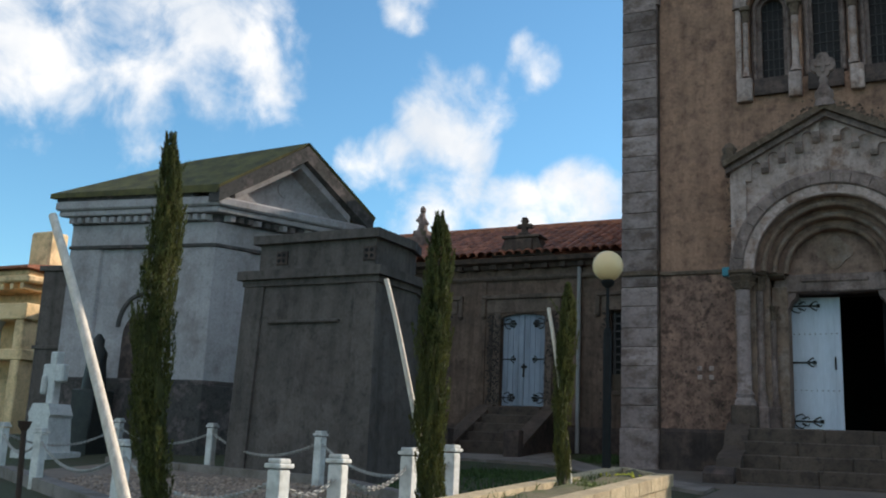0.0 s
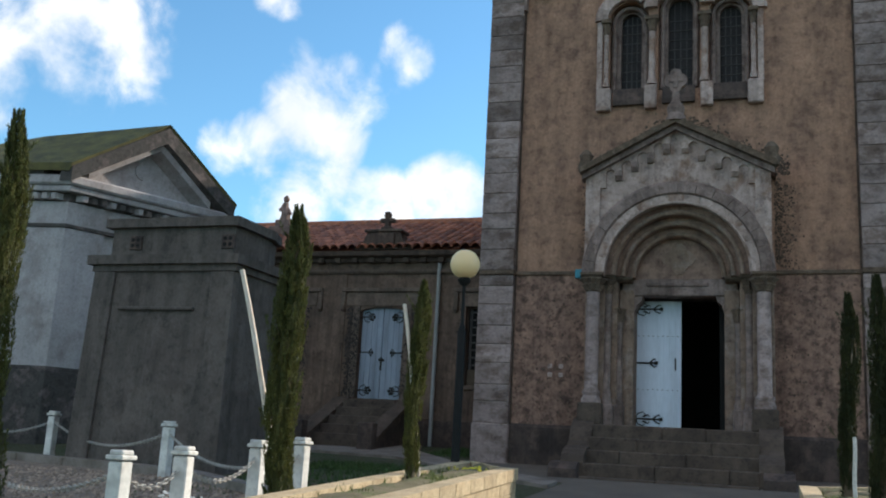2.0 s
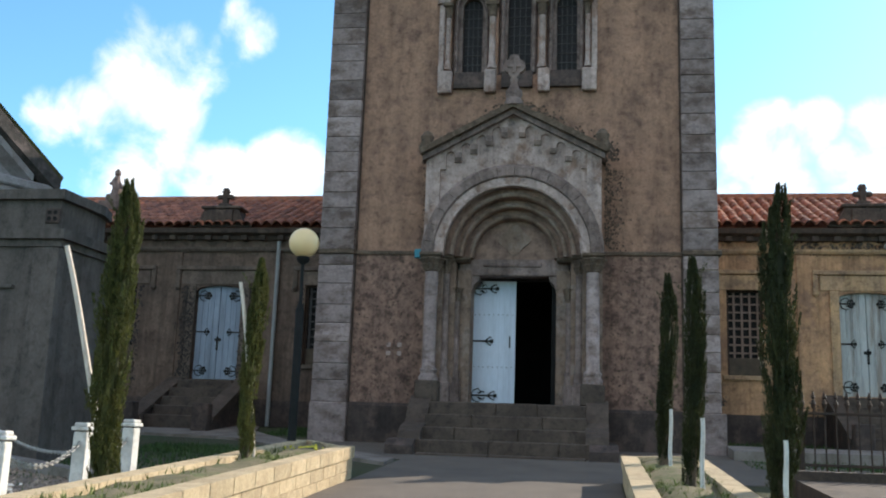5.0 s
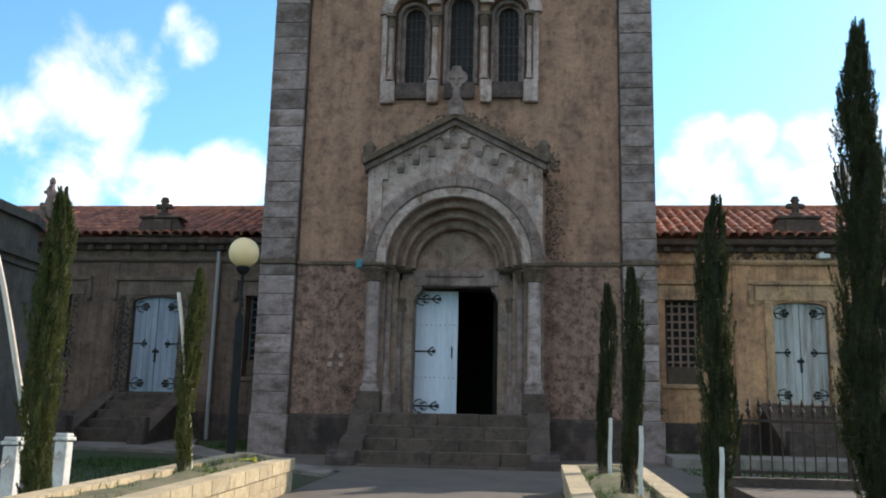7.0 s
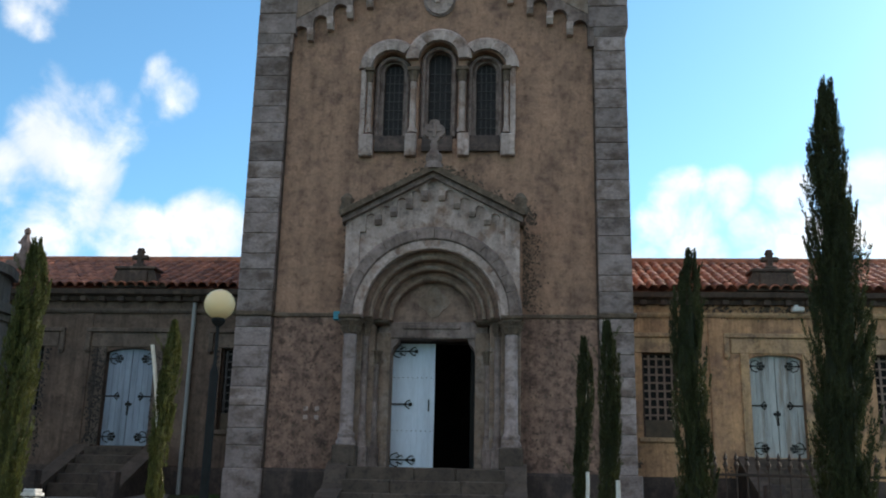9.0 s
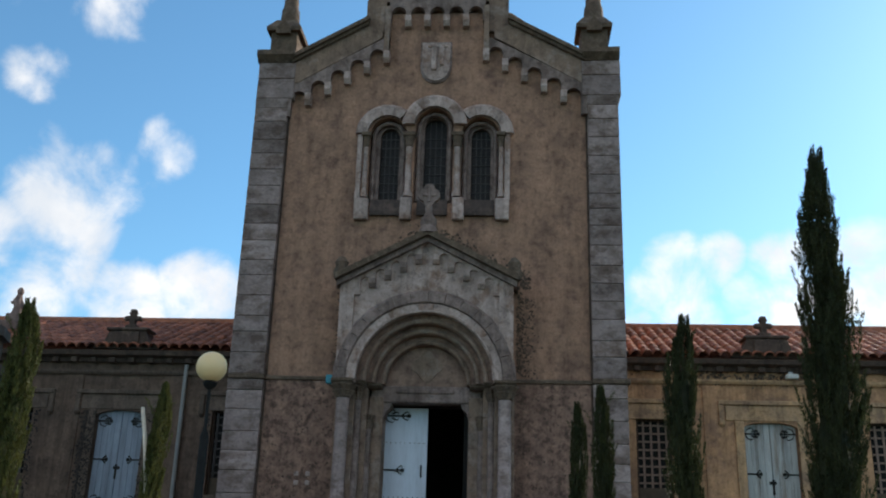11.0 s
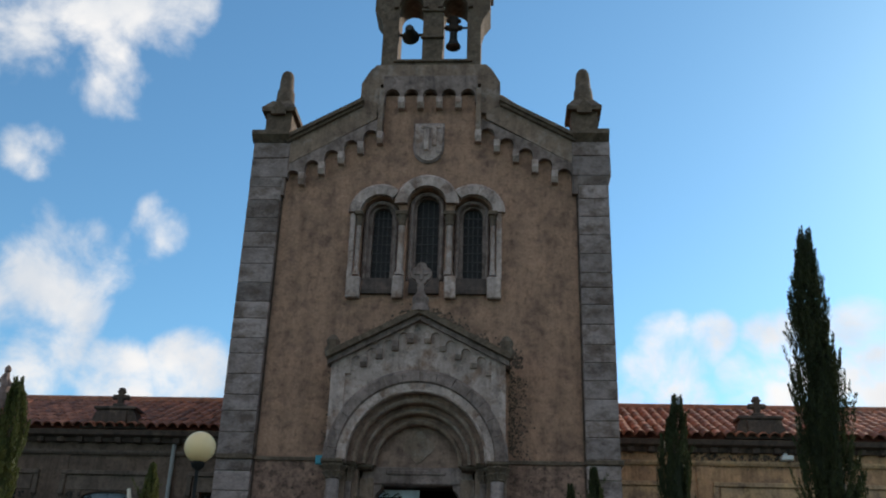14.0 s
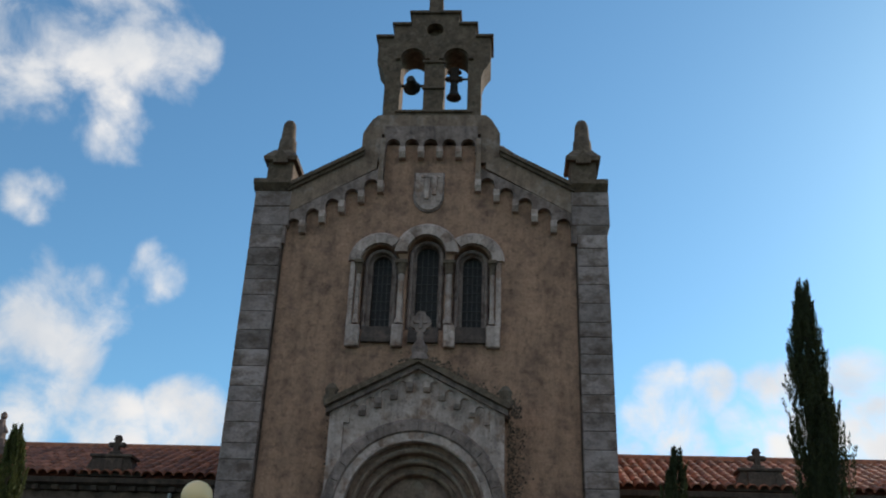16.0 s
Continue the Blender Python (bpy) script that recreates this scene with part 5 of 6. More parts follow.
batter = Shape().prism_z(tp(0.0), -0.35, 2.76)
batter.v = [(*p, -0.35) for p in tp(0.07)] + [(*p, 2.76) for p in tp(0.0)]
part("body", batter, M_CONC, tomb)
part("cornice", Shape().prism_z(tp(0.12), 2.86, 3.0).prism_z(tp(0.05), 2.76, 2.86), M_CONC, tomb)
part("attic", Shape().prism_z(tp(-0.12), 3.0, 3.47), M_CONC, tomb)
part("top_slab", Shape().prism_z(tp(-0.03), 3.46, 3.60), M_CONC, tomb)
for pa, pb in ((-8.32, -7.94), (-6.26, -5.88)):
    part("corner_pier", Shape().cbox(pa, pb, -4.90, -4.72, -0.35, 2.755, 0.008).move(lambda x, y, z: (x + (0.02 if x > -7 else -0.02) * (2.76 - z), y - 0.0235 * (2.76 - z), z)), M_CONC, tomb)
part("panel_moulding", Shape().cbox(-7.80, -6.50, -4.935, -4.84, 2.17, 2.22, 0.01), M_CONC, tomb)
for vx in (-7.74, -6.12):
    vent = part("vent", Shape().cbox(vx - 0.11, vx + 0.11, -4.765, -4.70, 3.12, 3.34, 0.01), M_DARKSTONE, tomb, "square pierced vent")
    for dx in (-0.045, 0.045):
        for dz in (-0.045, 0.045):
            part("piercing", Shape().lathe(0, 0, [(0.032, 0), (0.032, 0.02)], 8).move(lambda x, y, z: (vx + dx + x, -4.766 - z * 0.4, 3.23 + dz + y)), M_DARK, vent)
part("bracket", Shape().prism_x([(-4.4, 1.5), (-4.4, 1.9), (-4.2, 2.0), (-4.2, 1.5)], -8.42, -8.295), M_IRON, tomb)

# ---------- mausoleum ----------
P0, U, V = Vector((-11.3, -2.3, 0)), Vector((1.54, 3.36, 0)), Vector((-3.87, -0.68, 0))
LU, LV = U.length, V.length
U, V = U / LU, V / LV


def skew(a, b, z):
    """a: along the pedimented end, b: along the flank, from the corner of the eaves."""
    p = P0 + U * a + V * b
    return (p.x, p.y, z)


maus = thing("mausoleum", skew(1.8, 1.9, 0.1), "grey classical mausoleum with pediment and mossy roof", "mausoleum")
OV = 0.42
A1, B1 = LU - OV, LV - 0.1
def mbox(a0, a1, b0, b1, z0, z1, c=0.01):
    return Shape().cbox(a0, a1, b0, b1, z0, z1, c).move(skew)
part("body", mbox(OV, A1, OV, B1, -0.3, 4.86), M_MAUS, maus)
part("corner_pier", mbox(OV - 0.08, OV + 0.75, OV - 0.08, OV + 0.75, 0.9, 4.2), M_MAUS, maus)
part("corner_pier", mbox(OV - 0.08, OV + 0.75, B1 - 0.75, B1 + 0.02, 0.9, 4.2), M_MAUS, maus)
part("corner_pier", mbox(A1 - 0.75, A1 + 0.08, OV - 0.08, OV + 0.75, 0.9, 4.2), M_MAUS, maus)
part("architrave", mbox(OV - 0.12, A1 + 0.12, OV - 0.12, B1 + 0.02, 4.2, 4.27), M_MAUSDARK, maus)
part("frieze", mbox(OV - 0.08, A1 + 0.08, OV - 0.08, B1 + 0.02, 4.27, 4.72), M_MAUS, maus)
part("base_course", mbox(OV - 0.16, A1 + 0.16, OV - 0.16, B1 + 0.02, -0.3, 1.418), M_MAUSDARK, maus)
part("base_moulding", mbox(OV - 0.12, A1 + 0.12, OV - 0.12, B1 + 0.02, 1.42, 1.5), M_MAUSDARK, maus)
for k in range(17):
    b = OV + 0.02 + 0.2 * k
    if b < B1 - 0.1:
        part("dentil", mbox(OV - 0.26, OV, b, b + 0.11, 4.74, 4.87), M_MAUS, maus)
for k in range(14):
    a = OV + 0.04 + 0.2 * k
    if a < A1:
        part("dentil", mbox(a, a + 0.11, OV - 0.26, OV, 4.74, 4.87), M_MAUSDARK if k % 3 else M_MAUS, maus)
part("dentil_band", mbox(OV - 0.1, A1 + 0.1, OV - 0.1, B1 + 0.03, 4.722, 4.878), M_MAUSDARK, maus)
part("cornice", mbox(0.08, LU - 0.08, 0.08, B1 + 0.1, 4.88, 5.0, 0.02), M_MAUS, maus)
part("gutter_cornice", mbox(0.0, LU, 0.0, B1 + 0.14, 5.0, 5.2, 0.04), M_MAUS, maus)
am, ah = LU / 2 + 0.08, 6.68
part("tympanum", Shape().add([skew(0.3, 0.45, 5.2), skew(LU - 0.3, 0.45, 5.2), skew(am, 0.45, ah - 0.25), skew(0.3, 1.0, 5.2), skew(LU - 0.3, 1.0, 5.2), skew(am, 1.0, ah - 0.25)], [(0, 1, 2), (3, 5, 4), (0, 3, 4, 1), (1, 4, 5, 2), (2, 5, 3, 0)]), M_MAUS, maus)
disc = [(am + 0.19 * math.cos(6.2832 * k / 20), 5.72 + 0.19 * math.sin(6.2832 * k / 20)) for k in range(20)]
part("roundel", Shape().add([skew(a, 0.42, z) for a, z in disc] + [skew(a, 0.5, z) for a, z in disc], [tuple(range(20))] + [(k, (k + 1) % 20, 20 + (k + 1) % 20, 20 + k) for k in range(20)]), M_MAUS, maus)
for e in (0, 1):
    q = lambda a: a if e == 0 else LU - a
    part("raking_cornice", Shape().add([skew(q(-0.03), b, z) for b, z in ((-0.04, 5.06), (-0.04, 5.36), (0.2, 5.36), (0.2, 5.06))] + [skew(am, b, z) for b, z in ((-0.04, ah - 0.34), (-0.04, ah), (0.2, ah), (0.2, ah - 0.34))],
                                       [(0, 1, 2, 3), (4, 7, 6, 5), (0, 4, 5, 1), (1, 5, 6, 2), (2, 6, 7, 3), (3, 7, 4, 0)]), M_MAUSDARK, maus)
    part("inner_moulding", Shape().add([skew(q(0.45), b, z) for b, z in ((0.1, 5.20), (0.1, 5.36), (0.6, 5.36), (0.6, 5.20))] + [skew(am, b, z) for b, z in ((0.1, ah - 0.50), (0.1, ah - 0.33), (0.6, ah - 0.33), (0.6, ah - 0.50))],
                                       [(0, 1, 2, 3), (4, 7, 6, 5), (0, 4, 5, 1), (1, 5, 6, 2), (2, 6, 7, 3), (3, 7, 4, 0)]), M_MAUS, maus)
    part("roof", Shape().add([skew(q(-0.06), 0.0, 5.26), skew(q(-0.06), B1 + 0.2, 5.26), skew(am, B1 * 0.72, ah - 0.30), skew(am, 0.0, ah + 0.005),
                              skew(q(-0.06), -0.06, 5.42), skew(q(-0.06), B1 + 0.2, 5.36), skew(am, B1 * 0.72, ah - 0.18), skew(am, -0.06, ah + 0.08)],
                             [(0, 1, 2, 3), (4, 7, 6, 5), (0, 4, 5, 1), (1, 5, 6, 2), (2, 6, 7, 3), (3, 7, 4, 0)]), M_MOSSROOF, maus, "mossy green roof slab")
part("roof_hip", Shape().add([skew(-0.06, B1 + 0.2, 5.26), skew(LU + 0.06, B1 + 0.2, 5.26), skew(am, B1 * 0.72, ah - 0.30), skew(-0.06, B1 + 0.2, 5.36), skew(LU + 0.06, B1 + 0.2, 5.36), skew(am, B1 * 0.72, ah - 0.18)],
                             [(0, 1, 2), (3, 5, 4), (0, 3, 4, 1), (1, 4, 5, 2), (2, 5, 3, 0)]), M_MOSSROOF, maus)
part("eaves_course", mbox(0.02, LU - 0.02, 0.62, B1 + 0.12, 5.2, 5.3), M_MAUSDARK, maus)
# arched niche on the flank
nb = 1.95
ring = Shape().arch(0, 0, [(0.52, 0.0), (0.58, 0.0), (0.58, 0.12), (0.52, 0.12)], 0, math.pi, 14)
ring.v = [skew(OV - 0.05 + y, nb + x, 2.55 + z * 1.25) for x, y, z in ring.v]
part("niche_arch", ring, M_MAUSDARK, maus)
nd = Shape().prism(arched(0, 0.42, 0.0, 1.15, 10, 1.2), 0.0, 0.06)
nd.v = [skew(OV - 0.03 + y, nb + x, 1.2 + z) for x, y, z in nd.v]
part("niche", nd, M_DARKSTONE, maus)
part("annex", mbox(OV + 0.3, A1, B1 + 0.03, B1 + 1.1, -0.3, 3.8), M_CONC, maus)
part("annex_cap", mbox(OV + 0.24, A1, B1 + 0.03, B1 + 1.16, 3.8, 3.92), M_CONC, maus)
part("annex_course", mbox(OV + 0.26, A1, B1 + 0.03, B1 + 1.14, 2.1, 2.18), M_CONC, maus)

# dark draped figure before the niche
fx_, fy_, fz_ = skew(-0.25, 2.15, gz(-3))
fig = Shape().cbox(fx_ - 0.3, fx_ + 0.3, fy_ - 0.28, fy_ + 0.28, fz_ - 0.1, fz_ + 1.25, 0.03)
fig.lathe(fx_, fy_, [(0.24, fz_ + 1.25), (0.22, fz_ + 1.5), (0.19, fz_ + 1.8), (0.2, fz_ + 1.98), (0.11, fz_ + 2.12), (0.12, fz_ + 2.24), (0.04, fz_ + 2.36)], 9)
solo("bronze_statue", fig, M_BRONZE, "dark draped bronze figure on a plinth", "statue", True)

# ---------- orange pantheon far off ----------
pan = thing("sandstone_pantheon", (-24, 3.0, 0.4), "sunlit orange sandstone pantheon with columns", "mausoleum")
part("wall", Shape().box(-28, -20.5, 1.6, 7.0, 0.2, 4.3), M_ORANGE, pan)
part("cornice", Shape().cbox(-28.2, -20.2, 0.6, 7.2, 4.3, 4.5, 0.05).cbox(-28.1, -20.32, 0.72, 7.1, 4.5, 4.66, 0.04), M_ORANGE, pan)
for k in range(14):
    part("corbel", Shape().cbox(-20.6 - 0.4 * k, -20.45 - 0.4 * k, 0.68, 1.58, 4.12, 4.298, 0.02), M_ORANGE, pan)
part("tile_edge", Shape().prism_x([(0.5, 4.67), (7.3, 4.67), (7.3, 4.75), (4.0, 5.3), (0.5, 4.74)], -28.2, -20.15), M_TILES, pan)
part("attic", Shape().cbox(-21.75, -20.9, 1.75, 2.4, 4.8, 6.0, 0.06), M_ORANGE, pan)
part("beam", Shape().cbox(-28, -20.3, 0.75, 1.3, 3.3, 3.75, 0.03), M_ORANGE, pan)
part("lower_beam", Shape().cbox(-28, -20.3, 0.78, 1.28, 2.2, 2.5, 0.03), M_ORANGE, pan)
for cx in (-21.75, -23.6, -25.4):
    part("column", Shape().lathe(cx, 1.02, [(0.22, 0.2), (0.22, 0.5), (0.17, 0.6), (0.15, 3.1), (0.2, 3.2), (0.24, 3.3)], 12), M_MARBLE, pan, smooth=True)
part("end_pier", Shape().cbox(-20.75, -20.4, 0.8, 1.3, 0.2, 3.3, 0.03), M_ORANGE, pan)
for cx in (-21.2, -22.7, -24.4):
    for z0, z1 in ((0.9, 2.2), (2.6, 3.2)):
        pw = part("window", Shape().box(cx - 0.34, cx + 0.34, 1.5, 1.59, z0, z1), M_DARK, pan)
        for k in range(4):
            part("bar", Shape().box(cx - 0.28 + 0.18 * k, cx - 0.24 + 0.18 * k, 1.44, 1.495, z0, z1), M_POST, pw)

# ---------- white cross monument ----------
mon = thing("cross_monument", (-13.36, -4.0, gz(-4)), "white marble cross monument on a stepped pedestal", "monument")
mx, my, mz = -13.36, -4.0, gz(-4)
part("base", Shape().cbox(mx - 0.48, mx + 0.48, my - 0.4, my + 0.4, mz - 0.1, mz + 0.12, 0.02), M_MARBLE, mon)
part("pedestal", Shape().prism([(mx - 0.33, mz + 0.12), (mx + 0.33, mz + 0.12), (mx + 0.26, mz + 0.72), (mx + 0.30, mz + 0.78), (mx + 0.2, mz + 0.98), (mx - 0.2, mz + 0.98), (mx - 0.30, mz + 0.78), (mx - 0.26, mz + 0.72)], my - 0.26, my + 0.26), M_MARBLE, mon)
part("cross", Shape().cbox(mx - 0.09, mx + 0.09, my - 0.09, my + 0.09, mz + 0.98, mz + 1.95, 0.02).cbox(mx - 0.27, mx + 0.27, my - 0.082, my + 0.082, mz + 1.38, mz + 1.72, 0.03).cbox(mx - 0.2, mx - 0.1, my - 0.16, my - 0.05, mz + 1.15, mz + 1.5, 0.03), M_MARBLE, mon)

# ---------- chain-fenced plot ----------
plot = Shape().prism_z([(-10.8, -6.9), (-2.75, -11.1), (-2.72, -7.7), (-5.9, -5.5), (-11.2, -4.5)], lambda x, y: gz(y) - 0.05, lambda x, y: gz(y) + 0.03)
solo("gravel_bed", plot, M_GRAVEL, "grey-brown gravel of the chained plot", "gravel", kind="structure")
pebbles = Shape()
for _ in range(7000):
    x, y = rng.uniform(-9.5, -2.9), rng.uniform(-10.8, -5.6)
    if y < -6.9 - (x + 10.8) * 0.52 + 0.15:
        continue
    r = rng.uniform(0.012, 0.045)
    pebbles.add([(x + r * a, y + r * b, gz(y) + 0.03 + r * c * 0.7) for a, b, c in ((1, 0, 0), (0, 1, 0), (-1, 0, 0), (0, -1, 0), (0.2, 0.1, 1))], [(0, 1, 4), (1, 2, 4), (2, 3, 4), (3, 0, 4)])
tagged(new("pebbles", pebbles.mesh("pebbles", M_PEBBLE)), "loose grey-brown pebbles", "gravel", kind="stuff")


def kerb(name, a, b):
    ax, ay = a
    bx, by = b
    d = Vector((bx - ax, by - ay, 0))
    L = d.length
    d.normalize()
    nrm = Vector((-d.y, d.x, 0))
    k = thing(name, (ax, ay, gz(ay)), "low pale stone kerb edging the gravel plot", "kerb", "kerbs of the plot")
    n = max(1, round(L / 1.1))
    for i in range(n):
        s0, s1 = L * i / n + 0.006, L * (i + 1) / n - 0.006
        st = Shape().cbox(s0, s1, -0.12, 0.12, 0, 1, 0.015)
        st.v = [(ax + d.x * u + nrm.x * v, ay + d.y * u + nrm.y * v, gz(ay + d.y * u) + (0.14 if w > 0.5 else -0.1)) for u, v, w in st.v]
        part("kerb_stone", st, M_SLAB, k)


kerb("plot_kerb", (-10.8, -6.9), (-2.85, -11.05))
kerb("plot_kerb", (-2.85, -10.85), (-2.85, -7.75))
kerb("plot_kerb", (-2.95, -7.6), (-6.0, -5.5))
kerb("plot_kerb", (-6.2, -5.45), (-11.2, -4.5))

post = thing("chain_post", (0, 0, 0), "square white stone post with moulded cap and chain", "post", "chain posts")
part("shaft", Shape().cbox(-0.062, 0.062, -0.062, 0.062, -0.1, 0.62, 0.01), M_POST, post)
part("cap", Shape().cbox(-0.08, 0.08, -0.08, 0.08, 0.63, 0.665, 0.008).cbox(-0.064, 0.064, -0.064, 0.064, 0.66, 0.70, 0.012), M_POST, post)
POSTS = [(-11.0, -6.85), (-8.85, -8.0), (-5.9, -9.5), (-2.97, -10.87), (-2.96, -10.1), (-3.08, -8.72), (-3.04, -7.9), (-6.1, -5.75), (-9.05, -4.5), (-11.6, -4.0)]
for i, (x, y) in enumerate(POSTS):
    if i == 0:
        post.matrix_basis = pose(x, y, gz(y) + 0.06)
    else:
        copy_thing(post, pose(x, y, gz(y) + 0.06, 0, 0, rng.uniform(-6, 6)))


def chain(a, b, sag):
    (ax, ay), (bx, by) = a, b
    d = Vector((bx - ax, by - ay, 0))
    n = max(14, int(d.length / 0.045))
    s = Shape()
    for i in range(n):
        u = (i + 0.5) / n
        p = Vector((ax, ay, 0)) + d * u
        z = gz(p.y) + 0.06 + 0.55 - sag * 4 * u * (1 - u)
        t = Vector((d.x / d.length, d.y / d.length, -sag * 4 * (1 - 2 * u) / d.length)).normalized()
        side = Vector((-d.y, d.x, 0)).normalized() if i % 2 else t.cross(Vector((-d.y, d.x, 0)).normalized())
        c = Vector((p.x, p.y, z))
        s.tube([c - t * 0.034, c - t * 0.02 + side * 0.016, c + t * 0.02 + side * 0.016, c + t * 0.034, c + t * 0.02 - side * 0.016, c - t * 0.02 - side * 0.016, c - t * 0.034], 0.0065, 4)
    solo("chain", s, M_CHAIN, "pale chain slung between white posts", "chain", group="chains of the plot")


for i in range(len(POSTS)):
    a, b = POSTS[i], POSTS[(i + 1) % len(POSTS)]
    d = math.hypot(a[0] - b[0], a[1] - b[1])
    chain(a, b, 0.10 + 0.05 * d)

# small stone box with pale flowers
fb = thing("flower_box", (-3.3, -9.6, gz(-9.6) + 0.03), "small grey stone box with white flowers", "planter box")
part("box", Shape().cbox(-3.52, -3.1, -9.75, -9.45, gz(-9.6), gz(-9.6) + 0.24, 0.015), M_CONC, fb)
fl = Shape()
for _ in range(40):
    x, y, z, r = rng.uniform(-3.5, -3.12), rng.uniform(-9.73, -9.47), gz(-9.6) + rng.uniform(0.24, 0.33), rng.uniform(0.012, 0.03)
    fl.add([(x + r * a, y + r * b, z + r * c) for a, b, c in ((1, 0, 0), (0, 1, 0), (-1, 0, 0), (0, -1, 0), (0, 0, 0.8))], [(0, 1, 4), (1, 2, 4), (2, 3, 4), (3, 0, 4)])
part("flowers", fl, M_MARBLE, fb, "white flowers")

# rusty upright by the kerb
ru = thing("rusty_post", (-7.3, -9.5, gz(-9.5)), "thin rusted iron post with a cup top", "post")
part("shaft", Shape().tube([(-7.3, -9.5, gz(-9.5) - 0.1), (-7.36, -9.5, 0.42)], 0.03, 8), M_RUST, ru, smooth=True)
part("cup", Shape().lathe(-7.36, -9.5, [(0.03, 0.40), (0.06, 0.44), (0.075, 0.5), (0.05, 0.5)], 10), M_RUST, ru, smooth=True)


# ---------- planters ----------
def planter(name, xi, xo, yend, yend_o, h, ynear, label):
    """Block-walled bed that follows the slope; xi is the side on the path."""
    p = thing(name, ((xi + xo) / 2, (yend + ynear) / 2, gz((yend + ynear) / 2)), label, "planter")
    s = 1 if xi > xo else -1
    t = 0.17
    top = lambda x, y: gz(y) + h
    X = lambda a, b: tuple(sorted((a, b)))
    part("core", Shape().prism_z([(xi - s * 0.02, ynear), (xi - s * 0.02, yend - 0.02), (xo + s * 0.02, yend_o - 0.02), (xo + s * 0.02, ynear)], lambda x, y: gz(y) - 0.1, lambda x, y: gz(y) + h - 0.1), M_MORTAR, p)
    soil = Shape()
    nx, ny = 9, 70
    for j in range(ny + 1):
        for i in range(nx + 1):
            u = i / nx
            ye = (yend - t) * (1 - u) + (yend_o - t) * u
            y = ynear + (ye - ynear) * j / ny
            x = (xi - s * t) + (xo - xi + s * 2 * t) * u
            soil.v.append((x, y, gz(y) + h - 0.07 + 0.06 * noise.noise((x * 3, y * 3, 1.3)) + 0.05 * math.sin(math.pi * u)))
    soil.f = [(j * (nx + 1) + i, j * (nx + 1) + i + 1, (j + 1) * (nx + 1) + i + 1, (j + 1) * (nx + 1) + i) for j in range(ny) for i in range(nx)]
    part("soil", soil, M_SOIL, p, "dry soil with grass tufts", True)
    tufts = Shape()
    for _ in range(700):
        y = rng.uniform(ynear + 2, min(yend, yend_o) - 0.2)
        x = xi - s * t + (xo - xi + s * 2 * t) * rng.random()
        if noise.noise((x * 2, y * 1.6, 4)) < 0.02:
            continue
        z = gz(y) + h - 0.05
        for _b in range(4):
            a, hh = rng.uniform(0, 6.28), rng.uniform(0.03, 0.09)
            tufts.add([(x - 0.008 * math.cos(a), y - 0.008 * math.sin(a), z), (x + 0.008 * math.cos(a), y + 0.008 * math.sin(a), z), (x + rng.gauss(0, 0.03), y + rng.gauss(0, 0.03), z + hh)], [(0, 1, 2)])
    part("dry_grass", tufts, M_DRYGRASS, p, "dry yellow-green grass tufts", kind="stuff")
    # block courses
    bl, ch = 0.48, h / 3
    def lay(ax, ay, bx, by, side):
        d = Vector((bx - ax, by - ay, 0))
        L = d.length
        d.normalize()
        nrm = Vector((side[0], side[1], 0))
        for c in range(3):
            off = 0.24 if c == 1 else 0.0
            u = -off
            while u < L:
                u0, u1 = max(u, 0) + 0.002, min(u + bl, L) - 0.002
                if u1 - u0 > 0.05:
                    w0, w1 = (0.0, t) if c < 2 else (-0.025, t + 0.01)
                    st = Shape().cbox(u0, u1, w0, w1, 0, 1, 0.008)
                    st.v = [(ax + d.x * q - nrm.x * w, ay + d.y * q - nrm.y * w, gz(ay + d.y * q) + ch * c + 0.002 + (ch - 0.004) * zz) for q, w, zz in st.v]
                    part("block", st, M_BLOCK, p)
                u += bl
        # buried footing
    lay(xi, yend, xi, ynear, (s, 0))
    lay(xi - s * t, yend, xo + s * t, yend_o, (0, 1))
    lay(xo, yend_o, xo, ynear, (-s, 0))
    return p


planter("block_planter", -1.40, -2.30, -5.55, -4.85, 0.42, -18.5, "low yellow block planter with cypresses and a lamp")
planter("block_planter", 1.78, 2.75, -4.62, -4.30, 0.35, -18.5, "low pale block planter with a row of cypresses")
yf = Shape()
for _ in range(60):
    x, y = -1.85 + rng.gauss(0, 0.12), -6.0 + rng.gauss(0, 0.12)
    z, r = gz(y) + 0.37 + rng.uniform(-0.03, 0.05), rng.uniform(0.012, 0.028)
    yf.add([(x + r * a, y + r * b, z + r * c) for a, b, c in ((1, 0, 0), (0, 1, 0), (-1, 0, 0), (0, -1, 0), (0, 0, 0.8), (0, 0, -2.5))], [(0, 1, 4), (1, 2, 4), (2, 3, 4), (3, 0, 4), (0, 5, 2)])
solo("yellow_flowers", yf, M_FLOWER, "small clump of yellow flowers in the planter", "flowers", kind="stuff")


